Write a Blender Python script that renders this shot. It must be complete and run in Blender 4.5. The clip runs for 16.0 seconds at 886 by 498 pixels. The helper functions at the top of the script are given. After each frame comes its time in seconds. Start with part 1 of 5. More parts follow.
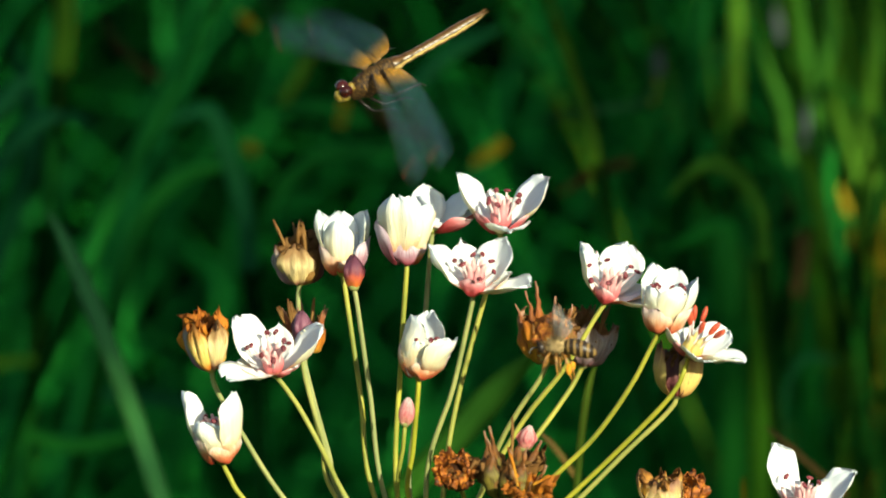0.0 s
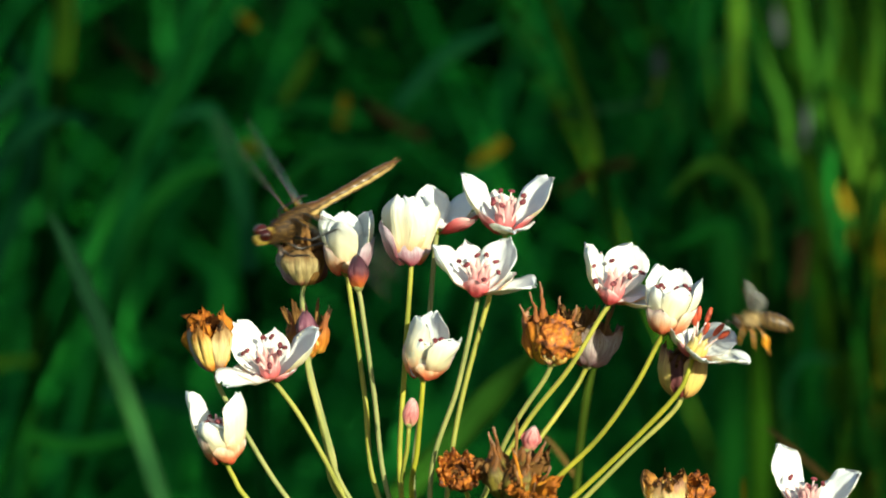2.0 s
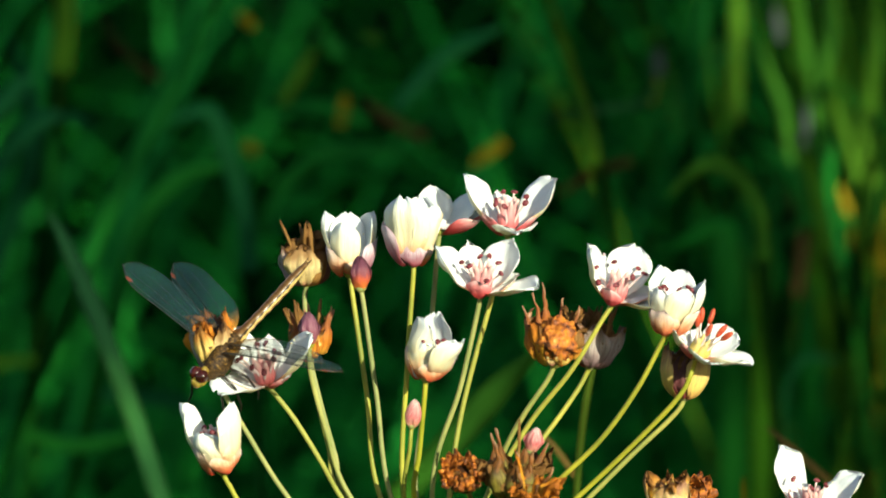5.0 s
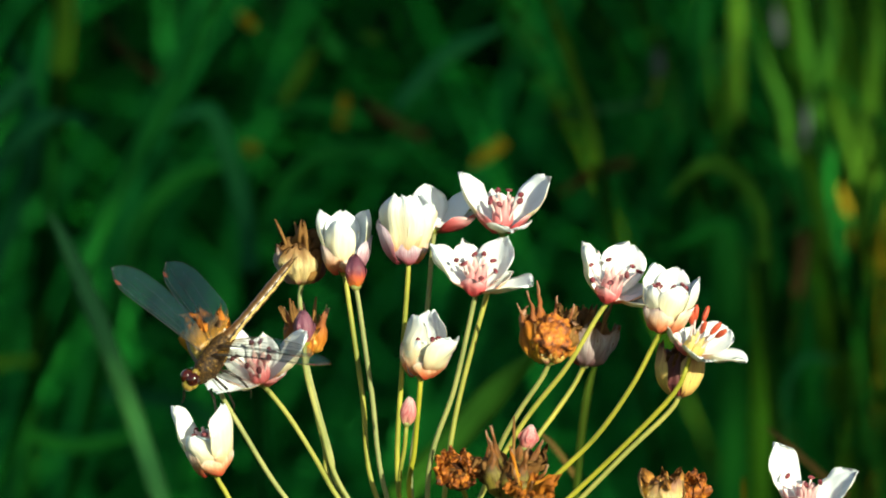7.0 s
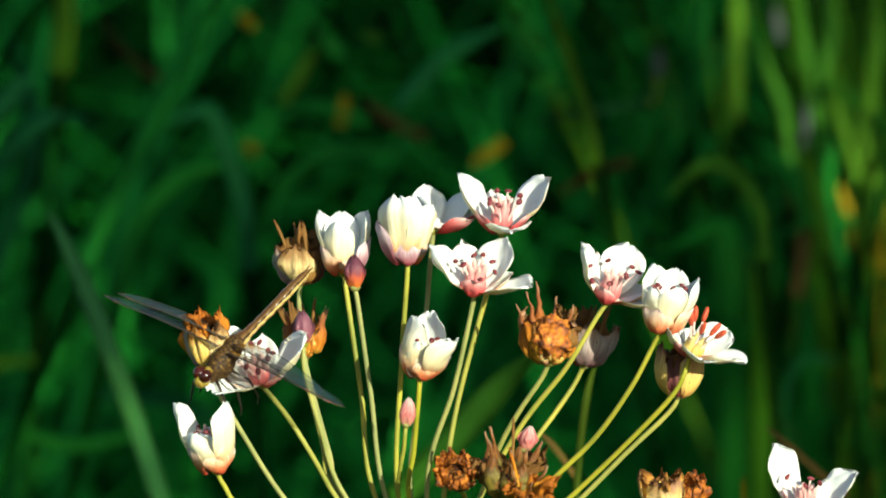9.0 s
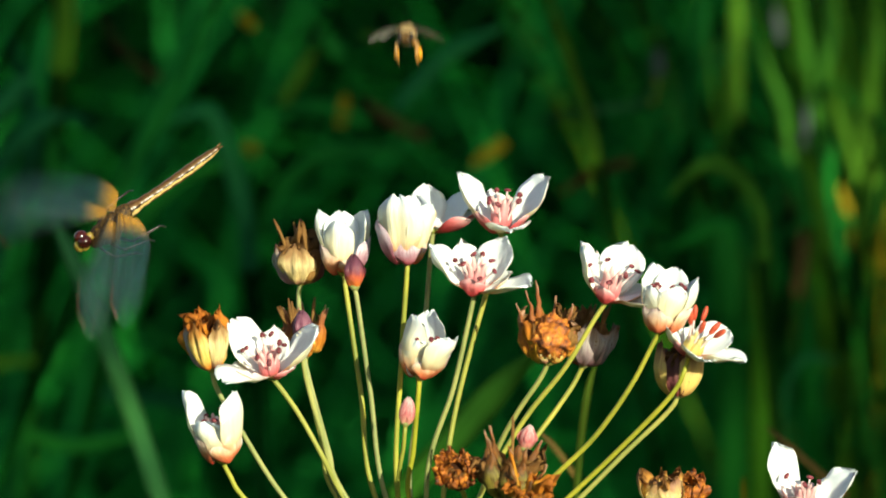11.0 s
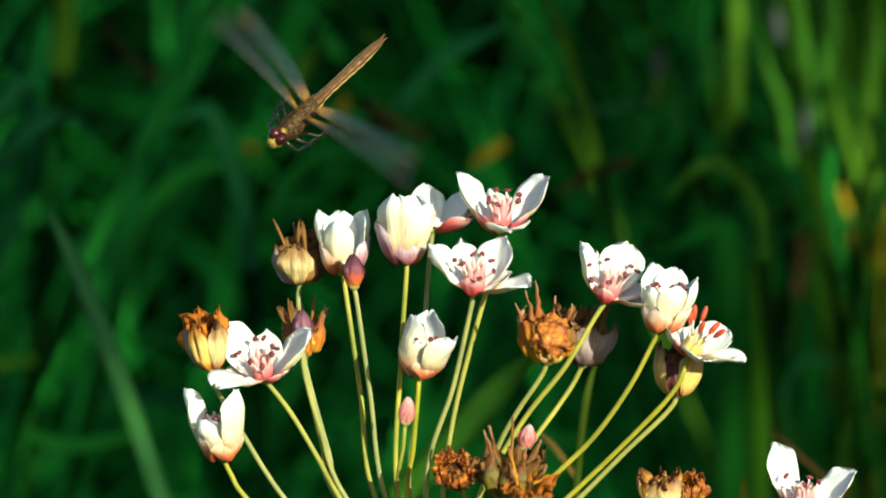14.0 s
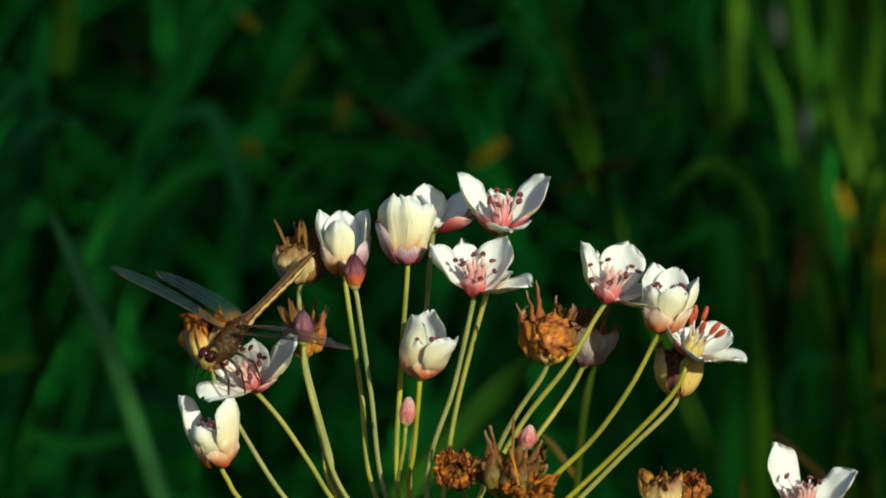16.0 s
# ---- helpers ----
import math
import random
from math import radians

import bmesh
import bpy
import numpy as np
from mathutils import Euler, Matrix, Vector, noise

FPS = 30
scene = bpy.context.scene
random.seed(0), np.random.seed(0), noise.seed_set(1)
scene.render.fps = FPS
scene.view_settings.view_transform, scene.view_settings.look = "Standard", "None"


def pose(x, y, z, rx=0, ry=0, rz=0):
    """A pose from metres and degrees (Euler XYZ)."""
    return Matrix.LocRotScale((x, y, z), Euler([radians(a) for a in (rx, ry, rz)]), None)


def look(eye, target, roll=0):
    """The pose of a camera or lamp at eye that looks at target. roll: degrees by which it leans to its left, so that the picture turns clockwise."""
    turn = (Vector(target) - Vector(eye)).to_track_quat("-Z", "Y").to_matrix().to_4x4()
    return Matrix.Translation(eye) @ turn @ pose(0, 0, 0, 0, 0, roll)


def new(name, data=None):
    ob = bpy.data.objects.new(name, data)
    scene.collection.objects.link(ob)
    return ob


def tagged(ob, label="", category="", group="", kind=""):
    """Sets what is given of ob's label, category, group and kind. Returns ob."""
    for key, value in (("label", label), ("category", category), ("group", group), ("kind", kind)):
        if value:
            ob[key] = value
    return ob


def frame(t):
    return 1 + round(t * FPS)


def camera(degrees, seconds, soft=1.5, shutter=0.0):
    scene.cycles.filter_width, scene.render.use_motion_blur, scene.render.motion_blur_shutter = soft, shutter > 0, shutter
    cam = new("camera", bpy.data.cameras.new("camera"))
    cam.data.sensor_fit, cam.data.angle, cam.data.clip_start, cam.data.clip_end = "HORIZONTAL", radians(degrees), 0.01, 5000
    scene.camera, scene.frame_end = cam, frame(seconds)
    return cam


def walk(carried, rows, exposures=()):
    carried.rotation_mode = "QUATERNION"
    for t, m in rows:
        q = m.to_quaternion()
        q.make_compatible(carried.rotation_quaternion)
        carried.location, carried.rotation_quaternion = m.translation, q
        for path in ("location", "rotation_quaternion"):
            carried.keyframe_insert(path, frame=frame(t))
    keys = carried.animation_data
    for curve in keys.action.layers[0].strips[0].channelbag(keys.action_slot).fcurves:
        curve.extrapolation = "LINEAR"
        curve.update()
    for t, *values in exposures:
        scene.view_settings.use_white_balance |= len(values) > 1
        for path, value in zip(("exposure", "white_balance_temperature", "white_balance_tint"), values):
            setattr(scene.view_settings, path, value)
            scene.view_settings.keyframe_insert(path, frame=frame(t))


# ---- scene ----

# ---------------------------------------------------------------- plan
# The plan is a sheet that faces the camera through the flower heads: one unit is 0.139 mm,
# u to the right and v down over 1568 x 882 units, w in millimetres behind the sheet.
UNIT = 0.139e-3
DIST = 1.5
PITCH = radians(8)
MID = Vector((0, 0, 0.90))
RIGHT = Vector((1, 0, 0))
UP = Vector((0, math.sin(PITCH), math.cos(PITCH)))
AWAY = Vector((0, math.cos(PITCH), -math.sin(PITCH)))


def spot(u, v, w=0.0):
    d = w / 1000
    return MID + AWAY * d + (RIGHT * (u - 784) - UP * (v - 441)) * UNIT * (DIST + d) / DIST


def way(a, b, c):
    """A direction: a to the right, b up, c towards the camera."""
    return (RIGHT * a + UP * b - AWAY * c).normalized()


# ---------------------------------------------------------------- camera
cam = camera(2 * math.degrees(math.atan(784 * UNIT / DIST)), 16.0, soft=1.9, shutter=0.5)
cam.data.dof.use_dof = True
cam.data.dof.focus_distance = DIST
cam.data.dof.aperture_fstop = cam.data.lens / 16.0
EYE = MID - AWAY * DIST
walk(cam, [(0.0, look(EYE, MID)), (16.0, look(EYE, MID))],
     exposures=[(0.0, 0.82), (15.6, 0.82), (15.8, 0.52), (16.0, -0.06)])

# ---------------------------------------------------------------- light
SUN_EL, SUN_SIDE = 20, -30         # degrees above the ground; degrees to the left of straight behind the camera
toward_sun = Vector((-math.sin(radians(SUN_SIDE)) * math.cos(radians(SUN_EL)),
                     -math.cos(radians(SUN_SIDE)) * math.cos(radians(SUN_EL)), math.sin(radians(SUN_EL))))
world = bpy.data.worlds.new("world")
scene.world = world
world.use_nodes = True
wn = world.node_tree
sky = wn.nodes.new("ShaderNodeTexSky")
sky.sky_type = "NISHITA"
sky.sun_disc = False
sky.sun_elevation = radians(SUN_EL)
sky.sun_rotation = math.atan2(toward_sun.x, toward_sun.y)
wn.nodes["Background"].inputs[1].default_value = 0.083
wn.links.new(sky.outputs[0], wn.nodes["Background"].inputs[0])
sun = new("sun", bpy.data.lights.new("sun", "SUN"))
sun.data.energy, sun.data.angle, sun.data.color = 5.0, radians(0.6), (1.0, 0.97, 0.72)
sun.matrix_world = look(toward_sun * 5 + MID, MID)


# ---------------------------------------------------------------- materials
def node(nt, kind, **inputs):
    n = nt.nodes.new(kind)
    for k, v in inputs.items():
        n.inputs[k.replace("_", " ")].default_value = v
    return n


def ramp(nt, fac, stops):
    r = nt.nodes.new("ShaderNodeValToRGB")
    nt.links.new(fac, r.inputs[0])
    el = r.color_ramp.elements
    while len(el) < len(stops):
        el.new(0.5)
    for e, (p, c) in zip(el, stops):
        e.position, e.color = p, (*c, 1)
    return r.outputs[0]


def mix(nt, a, b, fac, mode="MIX"):
    m = nt.nodes.new("ShaderNodeMix")
    m.data_type, m.blend_type = "RGBA", mode
    for sock, val in ((m.inputs["Factor"], fac), (m.inputs["A"], a), (m.inputs["B"], b)):
        if isinstance(val, bpy.types.NodeSocket):
            nt.links.new(val, sock)
        elif isinstance(val, tuple):
            sock.default_value = (*val, 1)
        else:
            sock.default_value = val
    return m.outputs["Result"]


def noise_fac(nt, scale, coord="Object", detail=4.0, stretch=None):
    tc = nt.nodes.new("ShaderNodeTexCoord")
    n = node(nt, "ShaderNodeTexNoise", Scale=scale, Detail=detail)
    if stretch:
        mp = nt.nodes.new("ShaderNodeMapping")
        mp.inputs["Scale"].default_value = stretch
        nt.links.new(tc.outputs[coord], mp.inputs[0])
        nt.links.new(mp.outputs[0], n.inputs["Vector"])
    else:
        nt.links.new(tc.outputs[coord], n.inputs["Vector"])
    return n.outputs["Fac"]


def along_uv(nt, axis="Y"):
    tc = nt.nodes.new("ShaderNodeTexCoord")
    sep = nt.nodes.new("ShaderNodeSeparateXYZ")
    nt.links.new(tc.outputs["UV"], sep.inputs[0])
    return sep.outputs[axis]


def math_node(nt, op, a, b=0.0):
    m = nt.nodes.new("ShaderNodeMath")
    m.operation = op
    for sock, val in zip(m.inputs, (a, b)):
        if isinstance(val, bpy.types.NodeSocket):
            nt.links.new(val, sock)
        else:
            sock.default_value = val
    return m.outputs[0]


def finish(mat, colour, rough=0.5, thin=0.0, bump=None, depth=0.0003, spec=0.4, thin_tint=None):
    """Colour into a Principled surface; thin > 0 lets that share of light through, as in petals and leaves."""
    nt = mat.node_tree
    b = nt.nodes["Principled BSDF"]
    if isinstance(colour, tuple):
        b.inputs["Base Color"].default_value = (*colour, 1)
    else:
        nt.links.new(colour, b.inputs["Base Color"])
    b.inputs["Roughness"].default_value = rough
    b.inputs["Specular IOR Level"].default_value = spec
    if bump is not None:
        bp = node(nt, "ShaderNodeBump", Strength=0.6, Distance=depth)
        nt.links.new(bump, bp.inputs["Height"])
        nt.links.new(bp.outputs[0], b.inputs["Normal"])
    if thin:
        tr = nt.nodes.new("ShaderNodeBsdfTranslucent")
        src = colour if thin_tint is None else mix(nt, colour, thin_tint, 1.0, "MULTIPLY")
        if isinstance(src, tuple):
            tr.inputs[0].default_value = (*src, 1)
        else:
            nt.links.new(src, tr.inputs[0])
        ms = node(nt, "ShaderNodeMixShader", Fac=thin)
        nt.links.new(b.outputs[0], ms.inputs[1])
        nt.links.new(tr.outputs[0], ms.inputs[2])
        nt.links.new(ms.outputs[0], nt.nodes["Material Output"].inputs[0])
    return mat


def material(name):
    m = bpy.data.materials.new(name)
    m.use_nodes = True
    return m


def petal_material(name, stops, vein, rough=0.45, blotch=0.35, streak=0.22):
    """Tints run from the petal's base to its tip, broken by blotches and by lengthwise veins."""
    m = material(name)
    nt = m.node_tree
    v = along_uv(nt, "Y")
    n1 = noise_fac(nt, 3.0, "UV", 3.0, (1.6, 1.0, 1.0))
    v2 = math_node(nt, "ADD", v, math_node(nt, "MULTIPLY", math_node(nt, "SUBTRACT", n1, 0.5), blotch))
    col = ramp(nt, v2, stops)
    n2 = noise_fac(nt, 4.0, "UV", 4.0, (9.0, 0.6, 1.0))
    veins = ramp(nt, n2, [(0.45, (0, 0, 0)), (0.62, (1, 1, 1))])
    col = mix(nt, col, vein, math_node(nt, "MULTIPLY", veins, streak))
    return finish(m, col, rough, 0.22, n2, 0.0004, 0.2)


# White, veins and tip lean blue-grey: petal shade put into the colour.
WHITE = (0.80, 0.84, 0.83)
M_PETAL_IN = petal_material("petal_inside", [(0.0, (0.66, 0.20, 0.18)), (0.07, (0.80, 0.66, 0.62)), (0.17, WHITE), (1.0, (0.77, 0.83, 0.86))], (0.70, 0.77, 0.80), blotch=0.2)
# The blue tip puts skylit shade of upper petals into the colour.
M_PETAL_OUT = petal_material("petal_outside", [(0.0, (0.62, 0.05, 0.02)), (0.15, (0.72, 0.13, 0.06)), (0.28, (0.80, 0.42, 0.22)), (0.42, (0.84, 0.73, 0.46)), (0.64, (0.82, 0.80, 0.58)), (0.86, (0.76, 0.80, 0.74)), (1.0, (0.66, 0.77, 0.84))], (0.80, 0.60, 0.30), streak=0.3)
M_SEPAL_OUT = petal_material("sepal_outside", [(0.0, (0.62, 0.05, 0.02)), (0.18, (0.68, 0.11, 0.04)), (0.38, (0.72, 0.25, 0.10)), (0.58, (0.80, 0.52, 0.30)), (0.80, (0.76, 0.66, 0.54)), (1.0, (0.52, 0.38, 0.38))], (0.56, 0.18, 0.14), blotch=0.4, streak=0.4)
M_SEPAL_RED = petal_material("crimson_sepal_outside", [(0.0, (0.55, 0.05, 0.03)), (0.4, (0.60, 0.07, 0.07)), (0.68, (0.68, 0.20, 0.20)), (1.0, (0.76, 0.56, 0.54))], (0.50, 0.06, 0.10), blotch=0.3, streak=0.35)
M_SEPAL_MAUVE = petal_material("mauve_sepal_outside", [(0.0, (0.40, 0.04, 0.05)), (0.24, (0.36, 0.09, 0.11)), (0.48, (0.48, 0.28, 0.33)), (0.75, (0.64, 0.55, 0.60)), (1.0, (0.50, 0.40, 0.46))], (0.36, 0.10, 0.16), blotch=0.35, streak=0.5)
M_BUD = petal_material("bud_skin", [(0.0, (0.66, 0.34, 0.05)), (0.16, (0.66, 0.17, 0.03)), (0.36, (0.50, 0.10, 0.05)), (0.47, (0.24, 0.06, 0.07)), (0.7, (0.13, 0.045, 0.075)), (1.0, (0.06, 0.02, 0.035))], (0.26, 0.06, 0.08), 0.35)
# The paler veins put the bud's highlights into the skin colour.
M_BUD_PURPLE = petal_material("purple_bud_skin", [(0.0, (0.60, 0.26, 0.05)), (0.12, (0.36, 0.09, 0.06)), (0.3, (0.22, 0.07, 0.10)), (0.75, (0.17, 0.06, 0.10)), (1.0, (0.10, 0.04, 0.06))], (0.34, 0.16, 0.20), 0.3, 0.5, 0.5)
M_BUD_PINK = petal_material("pink_bud_skin", [(0.0, (0.55, 0.42, 0.14)), (0.14, (0.66, 0.30, 0.18)), (0.4, (0.54, 0.10, 0.11)), (0.75, (0.58, 0.18, 0.18)), (1.0, (0.80, 0.66, 0.62))], (0.72, 0.46, 0.42), 0.35, 0.4, 0.6)
M_DRY_OUT = petal_material("withered_sepal", [(0.0, (0.55, 0.10, 0.02)), (0.14, (0.70, 0.24, 0.03)), (0.30, (0.84, 0.60, 0.14)), (0.62, (0.82, 0.62, 0.20)), (0.78, (0.50, 0.24, 0.05)), (0.90, (0.20, 0.085, 0.02)), (1.0, (0.10, 0.045, 0.014))], (0.42, 0.16, 0.02), 0.6, 0.35, 0.45)
# The cream middle band also puts a lit patch into the faded sepal.
M_DRY_PALE = petal_material("faded_sepal", [(0.0, (0.26, 0.06, 0.05)), (0.16, (0.46, 0.22, 0.12)), (0.32, (0.74, 0.58, 0.24)), (0.60, (0.76, 0.62, 0.30)), (0.78, (0.36, 0.22, 0.08)), (1.0, (0.20, 0.10, 0.035))], (0.30, 0.15, 0.09), 0.6, 0.4, 0.45)
M_DRY_TIP = petal_material("withered_petal", [(0.0, (0.42, 0.22, 0.05)), (0.4, (0.32, 0.17, 0.045)), (1.0, (0.17, 0.08, 0.022))], (0.12, 0.05, 0.014), 0.7, 0.8, 0.6)
M_DRY_RUST = petal_material("rusty_petal", [(0.0, (0.70, 0.42, 0.06)), (0.35, (0.68, 0.32, 0.025)), (0.7, (0.58, 0.20, 0.018)), (1.0, (0.30, 0.09, 0.012))], (0.34, 0.10, 0.012), 0.7, 0.7, 0.3)
M_PLUMP = petal_material("fading_sepal", [(0.0, (0.56, 0.14, 0.05)), (0.16, (0.76, 0.44, 0.12)), (0.36, (0.82, 0.62, 0.16)), (0.65, (0.70, 0.54, 0.20)), (0.85, (0.38, 0.22, 0.12)), (1.0, (0.20, 0.09, 0.06))], (0.40, 0.16, 0.10), 0.5, 0.4, 0.4)
M_PLUM = petal_material("purple_faded_sepal", [(0.0, (0.34, 0.06, 0.04)), (0.3, (0.16, 0.045, 0.045)), (0.65, (0.15, 0.07, 0.06)), (1.0, (0.10, 0.05, 0.035))], (0.12, 0.04, 0.05), 0.5, 0.4, 0.5)
# Faded sepal grey mixed with the grey-mauve of shaded sides, put into colour.
M_SHADE_GREY = petal_material("shade_grey_sepal", [(0.0, (0.28, 0.08, 0.08)), (0.3, (0.36, 0.24, 0.25)), (0.65, (0.52, 0.46, 0.42)), (0.85, (0.40, 0.30, 0.22)), (1.0, (0.24, 0.13, 0.08))], (0.20, 0.10, 0.13), 0.55, 0.4, 0.5)
M_FOLLICLE = petal_material("follicle_skin", [(0.0, (0.26, 0.20, 0.025)), (0.3, (0.22, 0.18, 0.03)), (0.5, (0.10, 0.065, 0.015)), (0.68, (0.24, 0.09, 0.02)), (0.86, (0.38, 0.15, 0.045)), (1.0, (0.44, 0.27, 0.16))], (0.03, 0.015, 0.008), 0.45, 0.8, 0.8)
M_FOLLICLE_RUST = petal_material("ripe_follicle_skin", [(0.0, (0.66, 0.36, 0.05)), (0.3, (0.56, 0.20, 0.02)), (0.6, (0.34, 0.11, 0.025)), (0.8, (0.30, 0.12, 0.05)), (1.0, (0.44, 0.26, 0.16))], (0.20, 0.05, 0.012), 0.5, 0.6, 0.6)
M_PISTIL = petal_material("pistil_skin", [(0.0, (0.72, 0.44, 0.16)), (0.25, (0.66, 0.14, 0.14)), (0.6, (0.74, 0.32, 0.32)), (1.0, (0.80, 0.60, 0.56))], (0.56, 0.10, 0.14), 0.4)
M_PISTIL_YELLOW = petal_material("yellow_pistil_skin", [(0.0, (0.66, 0.44, 0.10)), (0.5, (0.62, 0.50, 0.14)), (1.0, (0.72, 0.62, 0.30))], (0.40, 0.24, 0.05), 0.4)
M_CRUMPLE = material("crumpled_petals")
_nt = M_CRUMPLE.node_tree
# Rust mottling; its darkest spots put crevice shade into the colour.
finish(M_CRUMPLE, mix(_nt, ramp(_nt, noise_fac(_nt, 420.0, "Object", 5.0), [(0.36, (0.05, 0.014, 0.005)), (0.47, (0.34, 0.09, 0.010)), (0.60, (0.60, 0.22, 0.020)), (0.74, (0.70, 0.44, 0.14))]),
                      (0.30, 0.10, 0.02), math_node(_nt, "MULTIPLY", ramp(_nt, noise_fac(_nt, 1500.0, "Object", 3.0), [(0.5, (0, 0, 0)), (0.66, (1, 1, 1))]), 0.6)), 0.6, 0.12, noise_fac(_nt, 1100.0, "Object", 4.0), 0.0006)
# Near-black inside of a dried head: shade of the recess put into colour.
M_HOLLOW = petal_material("hollow_shade", [(0.0, (0.10, 0.035, 0.012)), (0.5, (0.05, 0.02, 0.01)), (1.0, (0.03, 0.012, 0.008))], (0.14, 0.05, 0.012), 0.7, 0.8, 0.5)
M_FILAMENT = finish(material("filament"), (0.80, 0.62, 0.60), 0.5, 0.15)
M_ANTHER = material("anther")
_nt = M_ANTHER.node_tree
finish(M_ANTHER, ramp(_nt, noise_fac(_nt, 900.0), [(0.3, (0.06, 0.008, 0.012)), (0.7, (0.20, 0.03, 0.04))]), 0.6)
M_ANTHER_RED = material("fresh_anther")
_nt = M_ANTHER_RED.node_tree
finish(M_ANTHER_RED, ramp(_nt, noise_fac(_nt, 900.0), [(0.3, (0.30, 0.03, 0.012)), (0.7, (0.46, 0.08, 0.03))]), 0.55)


def stalk_material():
    m = material("stalk_skin")
    nt = m.node_tree
    n = noise_fac(nt, 90.0, "Object", 3.0)
    info = nt.nodes.new("ShaderNodeObjectInfo")
    a = ramp(nt, n, [(0.3, (0.17, 0.19, 0.016)), (0.7, (0.35, 0.33, 0.022))])
    # grey-green of shaded stalks, put into the colour and mixed in per stalk
    b = ramp(nt, n, [(0.3, (0.15, 0.19, 0.075)), (0.7, (0.30, 0.30, 0.12))])
    return finish(m, mix(nt, a, b, info.outputs["Random"]), 0.5, 0.0, noise_fac(nt, 500.0, "Object", 2.0), 0.0002, 0.25)


M_STALK = stalk_material()


def leaf_material(name, lo, hi, dry=(0.30, 0.18, 0.05), dry_share=0.05, thin=0.3, per_object=False):
    m = material(name)
    nt = m.node_tree
    if per_object:
        rnd = nt.nodes.new("ShaderNodeObjectInfo").outputs["Random"]
    else:
        rnd = nt.nodes.new("ShaderNodeNewGeometry").outputs["Random Per Island"]
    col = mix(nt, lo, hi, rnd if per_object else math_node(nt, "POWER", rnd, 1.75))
    n = noise_fac(nt, 14.0, "Object", 3.0)
    col = mix(nt, col, mix(nt, col, (1.35, 1.3, 0.9), 1.0, "MULTIPLY"), ramp(nt, n, [(0.4, (0, 0, 0)), (0.65, (1, 1, 1))]))
    # Dappled shade put into the leaf colour as bluish dark patches.
    dapple = noise_fac(nt, 22.0, "Object", 2.0)
    col = mix(nt, mix(nt, col, (0.30, 0.34, 0.42), 1.0, "MULTIPLY"), col, ramp(nt, dapple, [(0.38, (0, 0, 0)), (0.60, (1, 1, 1))]))
    if dry_share:
        pick = ramp(nt, rnd, [(0.0, (0, 0, 0)), (1.0 - dry_share - 0.002, (0, 0, 0)), (1.0 - dry_share, (1, 1, 1))])
        col = mix(nt, col, dry, pick)
    return finish(m, col, 0.6, thin, n, 0.001, 0.0, (1.1, 1.0, 0.5))


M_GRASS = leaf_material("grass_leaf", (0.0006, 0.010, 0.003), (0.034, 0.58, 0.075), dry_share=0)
# Sun dapples put into the colour: yellow-green, at random as bright as highlights.
M_FINE = leaf_material("sunlit_fine_leaf", (0.010, 0.080, 0.010), (0.15, 0.36, 0.022), dry_share=0)
# Brighter leaf colour that stands in for light on the left background.
M_LIT_SEDGE = leaf_material("lit_sedge_leaf", (0.008, 0.12, 0.022), (0.030, 0.46, 0.070), dry_share=0)
# Shaded copy of the grass leaf: the depth of shade is in its colour.
M_SHADED_GRASS = leaf_material("shade_dark_leaf", (0.0003, 0.003, 0.001), (0.001, 0.011, 0.003), dry_share=0.0)
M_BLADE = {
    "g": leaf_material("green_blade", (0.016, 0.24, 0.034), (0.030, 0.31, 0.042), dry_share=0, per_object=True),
    # Shade near the ground put into colour, for the feet of rooted blades.
    "d": leaf_material("shaded_blade_foot", (0.002, 0.026, 0.004), (0.003, 0.034, 0.005), dry_share=0, per_object=True),
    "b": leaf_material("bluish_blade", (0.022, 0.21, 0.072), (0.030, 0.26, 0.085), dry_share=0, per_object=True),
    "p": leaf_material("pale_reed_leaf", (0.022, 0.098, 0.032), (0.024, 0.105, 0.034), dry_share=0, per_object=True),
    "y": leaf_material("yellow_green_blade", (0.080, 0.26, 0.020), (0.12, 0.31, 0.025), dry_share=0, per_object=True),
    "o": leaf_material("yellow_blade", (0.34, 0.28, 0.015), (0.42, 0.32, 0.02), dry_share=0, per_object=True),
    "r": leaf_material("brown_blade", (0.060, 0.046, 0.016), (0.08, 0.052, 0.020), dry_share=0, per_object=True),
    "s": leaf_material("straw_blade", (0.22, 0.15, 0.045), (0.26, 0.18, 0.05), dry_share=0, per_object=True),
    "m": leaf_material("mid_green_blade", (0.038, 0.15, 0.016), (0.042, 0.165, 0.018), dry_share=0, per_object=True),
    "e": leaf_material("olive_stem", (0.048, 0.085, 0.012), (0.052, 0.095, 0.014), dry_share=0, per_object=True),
    # Lit copy of the yellow-green blade: the missing sunlight is in its colour.
    "n": leaf_material("lit_green_blade", (0.11, 0.40, 0.03), (0.13, 0.44, 0.035), dry_share=0, per_object=True),
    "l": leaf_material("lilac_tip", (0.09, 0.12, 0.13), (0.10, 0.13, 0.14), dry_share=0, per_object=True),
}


def ground_material():
    m = material("meadow_soil")
    nt = m.node_tree
    n1 = noise_fac(nt, 1.2, "Object", 6.0)
    n2 = noise_fac(nt, 40.0, "Object", 5.0)
    col = mix(nt, ramp(nt, n1, [(0.35, (0.006, 0.014, 0.005)), (0.65, (0.018, 0.022, 0.008))]), ramp(nt, n2, [(0.3, (0.012, 0.010, 0.006)), (0.7, (0.018, 0.028, 0.010))]), 0.5)
    return finish(m, col, 0.9, 0.0, n2, 0.02)


M_GROUND = ground_material()


